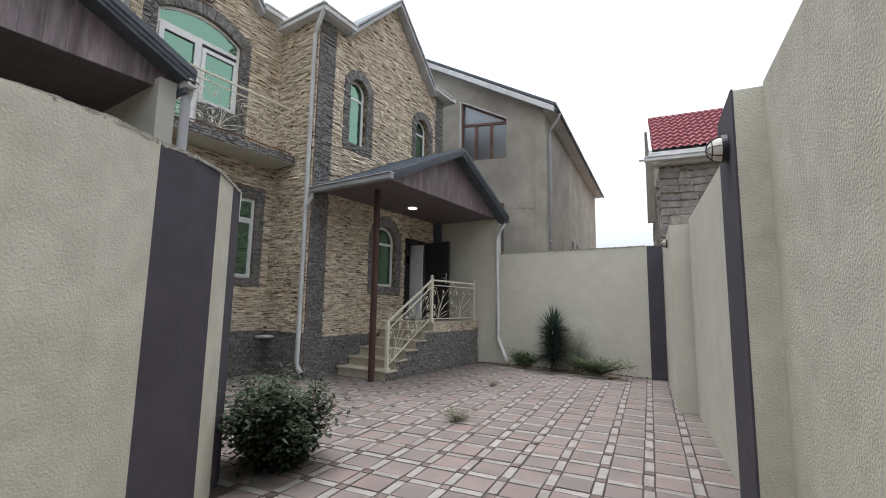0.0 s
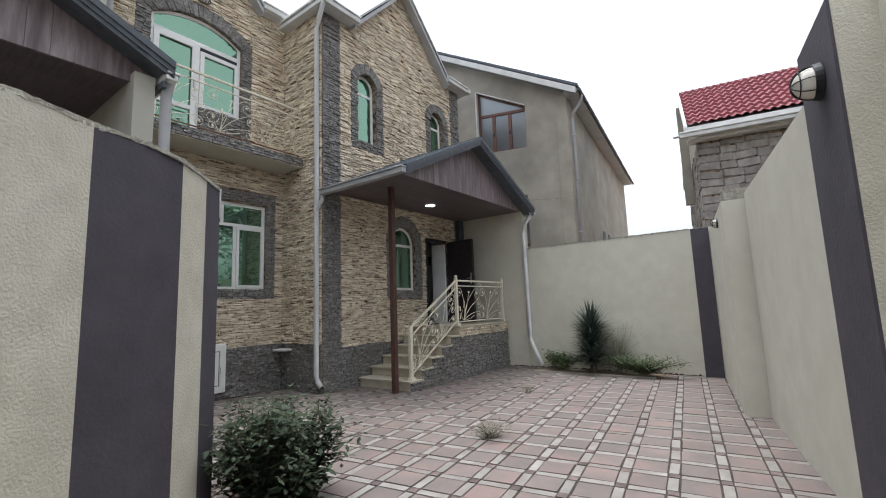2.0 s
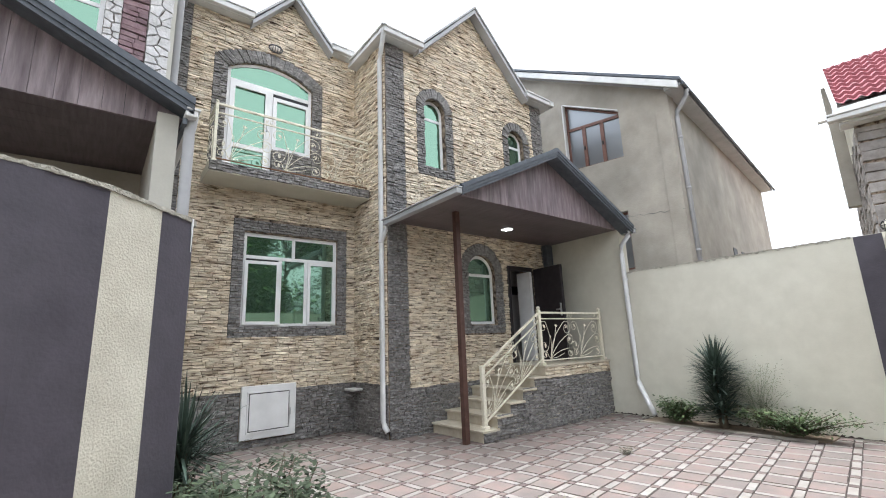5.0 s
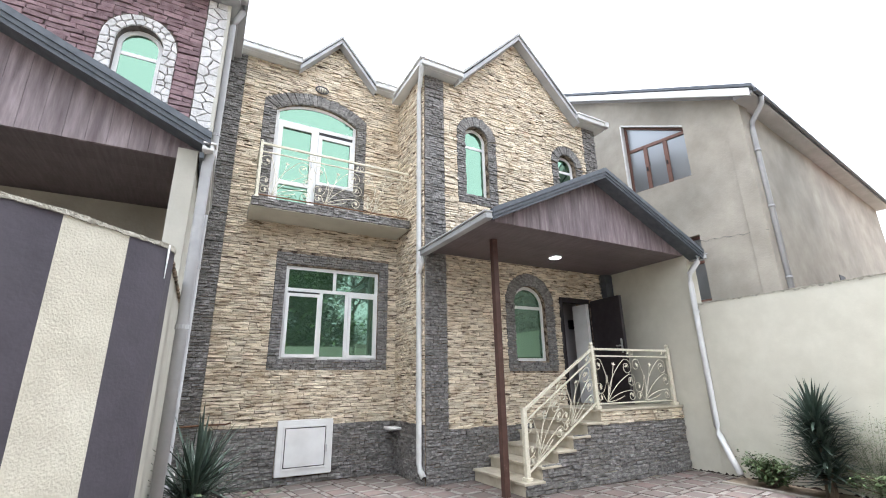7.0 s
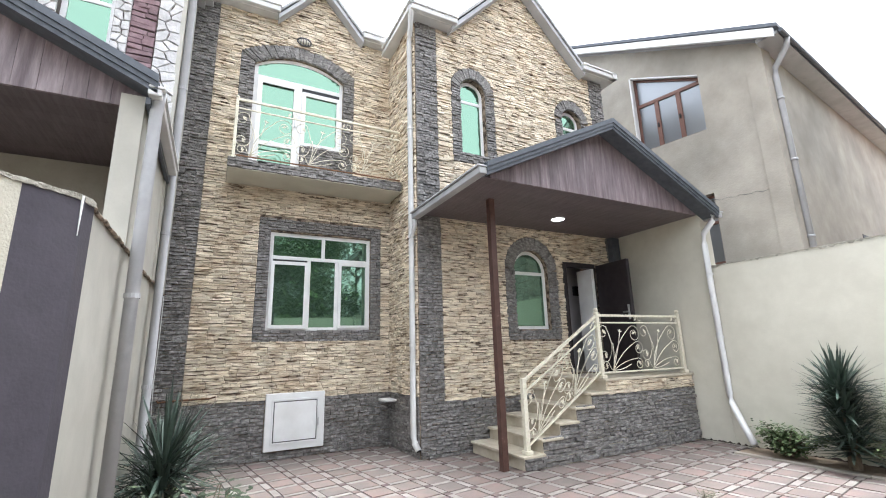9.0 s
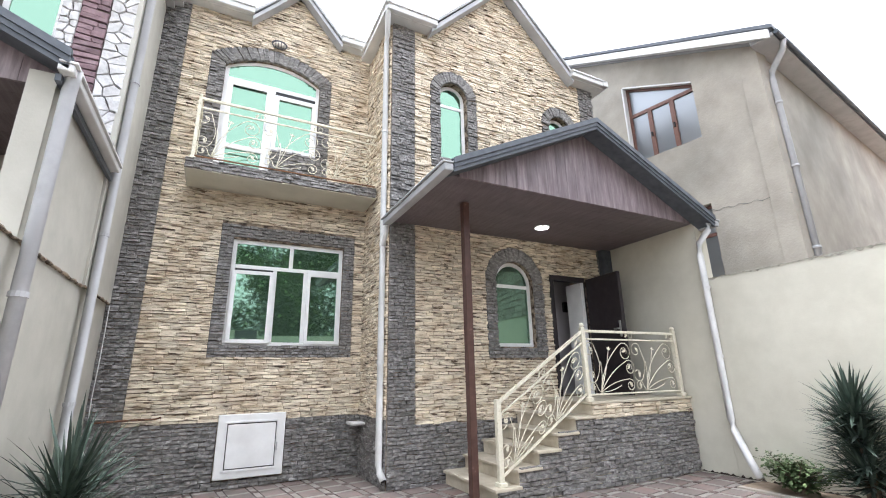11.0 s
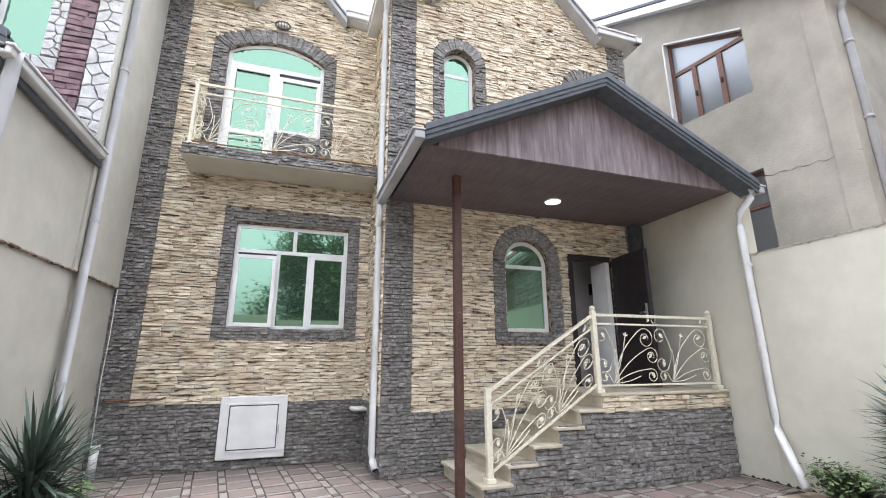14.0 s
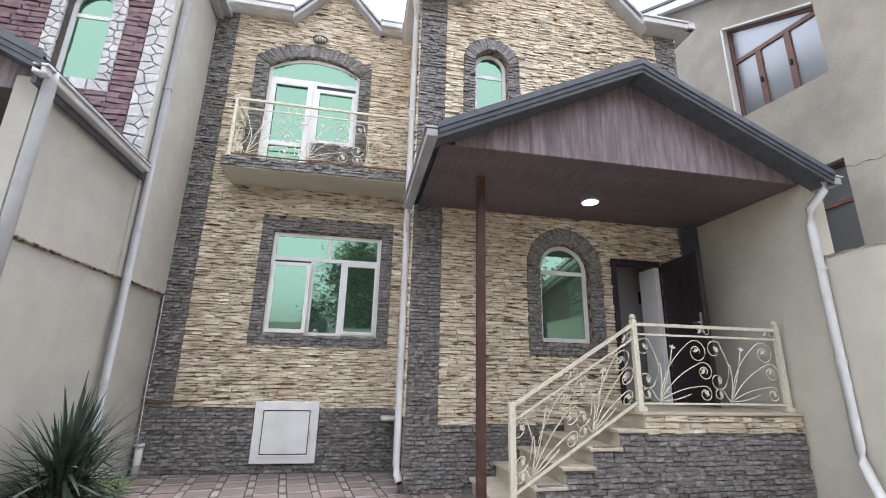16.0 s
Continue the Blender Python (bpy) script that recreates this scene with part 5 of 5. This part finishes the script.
solid(bm, [(14.06, -7.1, 6.86), (14.06, VERGE, 6.86), (17.5, VERGE, 5.06), (17.5, -7.1, 5.06)], [(14.06, -7.1, 6.89), (14.06, VERGE, 6.89), (17.5, VERGE, 5.09), (17.5, -7.1, 5.09)])
part("soffit", bm, GUTTER_WHITE, red, "pale roof soffit")
bm = bmesh.new()
solid(bm, [(RX, RG - 0.3, 5.05), (RX + 4.9, RG - 0.3, 5.05), (14.06, RG - 0.3, 6.8)], [(RX, RG, 5.05), (RX + 4.9, RG, 5.05), (14.06, RG, 6.8)])
part("gable", bm, CREAM_PLASTER, red, "cream plastered gable")
part("corner_board", box(14.25, 14.45, RG + 0.05, 1.72, 3.95, 6.72, 0.01), GREY_RENDER, red, "grey-brown board down the gable")

# ---- wall lamps ----
def wall_lamp(x, y, z, turn, size):
    t = thing("wall_lamp", "caged bulkhead lamp on the garden wall", "wall lamp", (x, y, z), group="garden wall lamps")
    t.rotation_euler = (0, 0, turn)
    bm = bmesh.new()
    bmesh.ops.create_cone(bm, cap_ends=True, segments=24, radius1=size, radius2=size * 0.95, depth=size * 0.35, matrix=Matrix.Translation((0, size * 0.17, 0)) @ Matrix.Rotation(radians(-90), 4, "X"))
    part("base", bm, BLACK, t, "black base plate")
    bm = bmesh.new()
    bmesh.ops.create_uvsphere(bm, u_segments=24, v_segments=14, radius=size * 0.86, matrix=Matrix.Translation((0, size * 0.35, 0)) @ Matrix.Diagonal((1, 1.0, 1, 1)))
    smooth(part("globe", bm, FROSTED, t, "frosted glass globe"))
    for k in range(4):
        a = math.pi * k / 4
        bm = bmesh.new()
        tube(bm, [(size * 0.93 * math.cos(b) * math.cos(a), size * 0.35 + size * 0.93 * math.sin(b), size * 0.93 * math.cos(b) * math.sin(a)) for b in (math.pi * i / 12 for i in range(13))], 0.0035, 5)
        part("cage_bar", bm, BLACK, t)
    bm = bmesh.new()
    tube(bm, [(size * 0.72 * math.cos(b), size * 0.95, size * 0.72 * math.sin(b)) for b in (2 * math.pi * i / 24 for i in range(25))], 0.0035, 5)
    part("cage_ring", bm, BLACK, t)
    return t


wall_lamp(3.76, 0.0, 2.57, radians(8), 0.10)
wall_lamp(8.15, right_wall_y(8.15), 2.50, TURN, 0.075)
bulk = thing("bulkhead_light", "oval bulkhead light over the balcony door", "wall light", (4.10, FACE_L - 0.035, 7.17))
bm = bmesh.new()
bmesh.ops.create_uvsphere(bm, u_segments=20, v_segments=12, radius=0.5, matrix=Matrix.Diagonal((0.21, 0.11, 0.115, 1)))
smooth(part("body", bm, FROSTED, bulk, "dusty frosted glass"))
bm = bmesh.new()
tube(bm, [(0.125 * math.cos(b), -0.012, 0.078 * math.sin(b)) for b in (2 * math.pi * i / 24 for i in range(25))], 0.013, 6)
part("rim", bm, GUNMETAL, bulk, "dark oval rim")
for k in (-0.07, -0.024, 0.024, 0.07):
    bm = bmesh.new()
    tube(bm, [(k, -0.015 - 0.06 * math.sin(b), 0.072 * math.cos(b)) for b in (math.pi * i / 8 for i in range(9))], 0.007, 5)
    part("guard_bar", bm, GUNMETAL, bulk)

# ---- loose pipes on the house foot ----
stub = thing("pipe_stub", "short grey plastic pipe at the foot of the wall", "pipe")
bm = bmesh.new()
tube(bm, [(2.44, 7.98, 0.0), (2.44, 7.98, 0.36)], 0.045, 12)
tube(bm, [(2.44, 7.98, 0.36), (2.44, 7.98, 0.40)], 0.055, 12)
smooth(part("pipe", bm, GUTTER_WHITE, stub))
rod = thing("rusty_pipe", "thin rusty pipe along the stone wall", "pipe")
bm = bmesh.new()
tube(bm, [(2.40, 8.06, 0.95), (2.42, 8.06, 0.92), (2.7, 8.055, 0.93), (3.05, 8.06, 0.93), (3.12, 8.04, 0.95)], 0.012, 8)
part("pipe", bm, RUST, rod)
cable = thing("cable", "thin pale cable down the house corner", "cable")
bm = bmesh.new()
tube(bm, [(2.345, 8.07, 2.39), (2.35, 8.072, 1.7), (2.342, 8.07, 1.2), (2.36, 8.068, 0.6), (2.37, 8.06, 0.02)], 0.007, 6)
part("sheath", bm, GUTTER_WHITE, cable)

# ---- planting ----
def in_leaf(bm, p, way, up, size, wide):
    """A pointed leaf, folded along its middle."""
    way, side_v = way.normalized(), way.cross(up)
    side_v = side_v.normalized() if side_v.length > 1e-4 else Vector((1, 0, 0))
    n = way.cross(side_v)
    a, b = p, p + way * size
    m = p + way * size * 0.45 - n * size * 0.08
    l, r = m + side_v * wide + n * wide * 0.3, m - side_v * wide + n * wide * 0.3
    v = [bm.verts.new(q) for q in (a, l, b, r)]
    bm.faces.new((v[0], v[1], v[2]))
    bm.faces.new((v[0], v[2], v[3]))


def shrub(name, label, at, rx, ry, h, count, size, material, seed, stems=9, wood=BARK, loose=0.22, flare=1.3, low=0.6, stem=1.0):
    rng = random.Random(seed)
    t = thing(name, label, "shrub", at)
    bm = bmesh.new()
    tips = []
    for k in range(stems):
        a, r = rng.uniform(0, 6.283), rng.uniform(0.25, 0.9)
        top = Vector((rx * r * math.cos(a), ry * r * math.sin(a), h * rng.uniform(0.55, 1.0)))
        pts = [Vector((0.04 * math.cos(a), 0.04 * math.sin(a), 0))]
        for i in range(1, 5):
            f = i / 4
            pts.append(Vector((top.x * f ** flare, top.y * f ** flare, top.z * f)) + Vector((rng.uniform(-.03, .03), rng.uniform(-.03, .03), 0)))
        tube(bm, pts, [q * stem for q in (0.012, 0.010, 0.008, 0.006, 0.004)], 5)
        tips.append(pts)
    part("woody_growth", bm, wood, t)
    bm = bmesh.new()
    for k in range(count):
        pts = rng.choice(tips)
        f = rng.random() ** low * 3.99
        i = int(f)
        p = pts[i].lerp(pts[i + 1], f - i)
        p = p + Vector((rng.gauss(0, rx * loose), rng.gauss(0, ry * loose), rng.gauss(0, h * loose * 0.45)))
        p.z = max(p.z, 0.03)
        a = rng.uniform(0, 6.283)
        in_leaf(bm, p, Vector((math.cos(a), math.sin(a), rng.uniform(-0.7, 0.5))), Vector((0, 0, 1)), size * rng.uniform(0.6, 1.3), size * 0.24)
    part("foliage", bm, material, t)
    return t


def yucca(label, at, trunk, length, count, seed, droop=0.5, wide=0.022, low=-35, column=0.25):
    rng = random.Random(seed)
    t = thing("yucca", label, "yucca", at)
    bm = bmesh.new()
    tube(bm, [(0, 0, -0.03), (0.01, 0, trunk * 0.5), (0, 0, trunk + 0.1)], [0.07, 0.06, 0.05], 8)
    part("trunk", bm, BARK, t)
    bm = bmesh.new()
    for k in range(count):
        a = rng.uniform(0, 6.283)
        e = radians(rng.uniform(low, 88))
        l = length * rng.uniform(0.75, 1.1)
        p = Vector((0, 0, trunk + rng.uniform(-column, 0.12)))
        way = Vector((math.cos(a) * math.cos(e), math.sin(a) * math.cos(e), math.sin(e)))
        side_v = Vector((-math.sin(a), math.cos(a), 0))
        prev = None
        for i in range(5):
            f = i / 4
            q = p + way * l * f - Vector((0, 0, droop * l * 0.35 * f ** 3 * math.cos(e)))
            w = wide * (0.55 + 1.4 * f * (1 - f)) * (1 - f ** 4) + 0.001
            row = (bm.verts.new(q - side_v * w), bm.verts.new(q + Vector((0, 0, -0.35 * w))), bm.verts.new(q + side_v * w))
            if prev:
                bm.faces.new((prev[0], prev[1], row[1], row[0]))
                bm.faces.new((prev[1], prev[2], row[2], row[1]))
            prev = row
    part("foliage", bm, YUCCA_LEAF, t, "stiff dark green sword leaves")
    return t


bed = tagged(part("planting_bed", box(9.72, 10.2, 2.1, 4.72, -0.03, 0.012, 0.005), EARTH), "earth planting bed along the garden wall", "planting bed", kind="structure")
kerb = thing("bed_edging", "low worn stone edging of the planting bed", "edging")
for k in range(5):
    part("edging_stone", box(9.64, 9.715, 2.24 + 0.496 * k, 2.73 + 0.496 * k, -0.03, 0.018, 0.008), GREY_RENDER, kerb)
yucca("dense dark green yucca against the cream garden wall", (9.82, 3.42, 0.05), 0.84, 0.49, 620, 61, 0.04, 0.019, -16, 0.74)
yucca("dark green yucca with long leaves beside the side wall", (2.70, 5.85, 0.0), 0.46, 0.72, 250, 62, 0.15, 0.018, -35, 0.4)
yucca("dark green yucca with long leaves beside the side wall", (2.62, 6.35, 0.0), 0.45, 0.5, 70, 63, 0.3, 0.019)
shrub("shrub", "dark leafy rose shrub by the gate wall", (2.80, 3.50, 0.0), 0.74, 0.64, 0.80, 8600, 0.070, LEAF, 71, 38, loose=0.12, flare=0.58, low=0.9, stem=0.7)
shrub("shrub", "low green plants at the foot of the yucca", (9.82, 4.1, 0.05), 0.28, 0.6, 0.36, 1500, 0.08, WEED_LEAF, 72, 18, loose=0.15)
shrub("shrub", "sprawling green weed on the bed edge", (9.75, 2.45, 0.05), 0.34, 1.0, 0.36, 2400, 0.06, WEED_LEAF, 73, 28, loose=0.14)
shrub("feathery_plant", "pale feathery plant beside the yucca", (9.98, 2.95, 0.05), 0.16, 0.52, 0.98, 3600, 0.03, FEATHER, 74, 22, FEATHER, 0.16, stem=0.3)
shrub("shrub", "low weeds under the side wall", (2.62, 6.9, 0.0), 0.25, 0.55, 0.22, 700, 0.06, LIGHT_LEAF, 75, 12)
shrub("shrub", "low weeds under the side wall", (2.65, 5.3, 0.0), 0.3, 0.5, 0.4, 700, 0.07, LEAF, 78, 12)
shrub("weed", "dry weed growing from the paving joints", (5.05, 2.98, 0.0), 0.32, 0.27, 0.17, 420, 0.034, DRY_WEED, 76, 40, DRY_WEED, stem=0.3)
shrub("weed", "dry weed growing from the paving joints", (7.45, 3.72, 0.0), 0.20, 0.16, 0.11, 130, 0.03, DRY_WEED, 77, 16, DRY_WEED, stem=0.3)


def tree(at, h, spread, seed, leaves):
    rng = random.Random(seed)
    t = thing("street_tree", "leafy green street tree across the lane", "tree", at, group="street trees")
    bm = bmesh.new()
    tube(bm, [(0, 0, -0.1), (0.05, 0.02, h * 0.25), (0, 0, h * 0.5), (0.05, 0, h * 0.85)], [0.16, 0.13, 0.10, 0.04], 8)
    ends = []
    for k in range(26):
        a, z = rng.uniform(0, 6.283), h * rng.uniform(0.10, 0.8)
        e = Vector((spread * rng.uniform(0.5, 1) * math.cos(a), spread * rng.uniform(0.5, 1) * math.sin(a), z + h * rng.uniform(0.08, 0.25)))
        tube(bm, [(0, 0, z), (e.x * 0.5, e.y * 0.5, z + (e.z - z) * 0.6), tuple(e)], [0.06, 0.04, 0.015], 6)
        ends += [e, e * 0.7 + Vector((0, 0, z * 0.3))]
    part("trunk", bm, BARK, t)
    bm = bmesh.new()
    for k in range(leaves):
        e = rng.choice(ends)
        p = e + Vector((rng.gauss(0, 0.55), rng.gauss(0, 0.55), rng.gauss(0, 0.45)))
        a = rng.uniform(0, 6.283)
        in_leaf(bm, p, Vector((math.cos(a), math.sin(a), rng.uniform(-0.8, 0.3))), Vector((0, 0, 1)), 0.24, 0.085)
    part("crown", bm, TREE_LEAF, t)


tree((2.3, -9.0, 0), 5.0, 1.1, 81, 5000)
tree((6.2, -8.4, 0), 7.2, 2.3, 85, 20000)
tree((6.6, -11.5, 0), 10.5, 3.6, 82, 22000)
tree((10.6, -10.5, 0), 9.5, 3.2, 84, 9000)
tree((14.5, -9.0, 0), 8.0, 2.8, 83, 7000)

# ---- pavers ----
PITCH, STRIP, JOINT, SKEW = 0.368, 0.090, 0.016, radians(8.3)
ORIGIN = Matrix.Translation((4.54, 1.085, 0)) @ Matrix.Rotation(SKEW, 4, "Z")


def paver_mesh(name, w, d, material):
    bm = bmesh.new()
    h = JOINT
    solid(bm, [(-w, -d, -0.02), (w, -d, -0.02), (w, d, -0.02), (-w, d, -0.02)], [(-w, -d, -0.004), (w, -d, -0.004), (w, d, -0.004), (-w, d, -0.004)])
    for f in [f for f in bm.faces if all(v.co.z > -0.01 for v in f.verts)]:
        bmesh.ops.inset_region(bm, faces=[f], thickness=0.004, depth=0.004)
        break
    return mesh_of(name, bm, material)


SQ = (PITCH - STRIP - JOINT) / 2
KINDS = {"pink_paver": (paver_mesh("pink_paver", SQ, SQ, PINK_PAVER), PINK_PAVER), "white_paver": (paver_mesh("white_paver", SQ, (STRIP - JOINT) / 2, WHITE_PAVER), WHITE_PAVER), "corner_paver": (paver_mesh("corner_paver", (STRIP - JOINT) / 2, (STRIP - JOINT) / 2, CORNER_PAVER), CORNER_PAVER)}
tally, rest = {k: 0 for k in KINDS}, {k: ([], []) for k in KINDS}
rng = random.Random(91)


def in_yard(x, y):
    if y < right_wall_y(x) - 0.2 and x > 3.6 or y < -0.72 + 0.145 * x or y > 8.25 or x > 10.3:
        return False
    if y > 6.95 and x > 5.85 or x > 6.8 and y > 5.65:
        return False
    if x < 2.25 and y > 2.98 + 0.35 * max(0.0, x - 1.4) + 0.16 * min(0.0, x - 1.2):
        return False
    return x > -1.0 and not (x > 9.65 and 2.15 < y < 4.7)


def lay(kind, u, v, quarter):
    p = ORIGIN @ Vector((u, v, 0))
    if not in_yard(p.x, p.y):
        return
    m = Matrix.Translation((p.x + rng.uniform(-0.004, 0.004), p.y + rng.uniform(-0.004, 0.004), rng.uniform(-0.004, 0.002))) @ Matrix.Rotation(SKEW + (radians(90) if quarter else 0) + rng.uniform(-0.02, 0.02), 4, "Z") @ Matrix.Rotation(rng.uniform(-0.012, 0.012), 4, "X")
    if tally[kind] < 300 and 2.4 < p.x < 8.6:
        ob = new(kind, KINDS[kind][0])
        ob.parent = pavement
        ob.matrix_basis = m
        tally[kind] += 1
    else:
        verts, faces = rest[kind]
        n = len(verts)
        verts += [tuple(m @ q.co) for q in KINDS[kind][0].vertices]
        faces += [tuple(n + i for i in f.vertices) for f in KINDS[kind][0].polygons]


for i in range(-18, 20):
    for j in range(-8, 24):
        u, v = i * PITCH, j * PITCH
        lay("corner_paver", u, v, False)
        lay("white_paver", u + PITCH / 2, v, False)
        lay("white_paver", u, v + PITCH / 2, True)
        lay("pink_paver", u + PITCH / 2, v + PITCH / 2, False)
for kind, (verts, faces) in rest.items():
    me = bpy.data.meshes.new(kind + "_field")
    me.from_pydata(verts, [], faces)
    me.materials.append(KINDS[kind][1])
    ob = new(kind + "_field", me)
    ob.parent = pavement
    tagged(ob, kind="stuff")
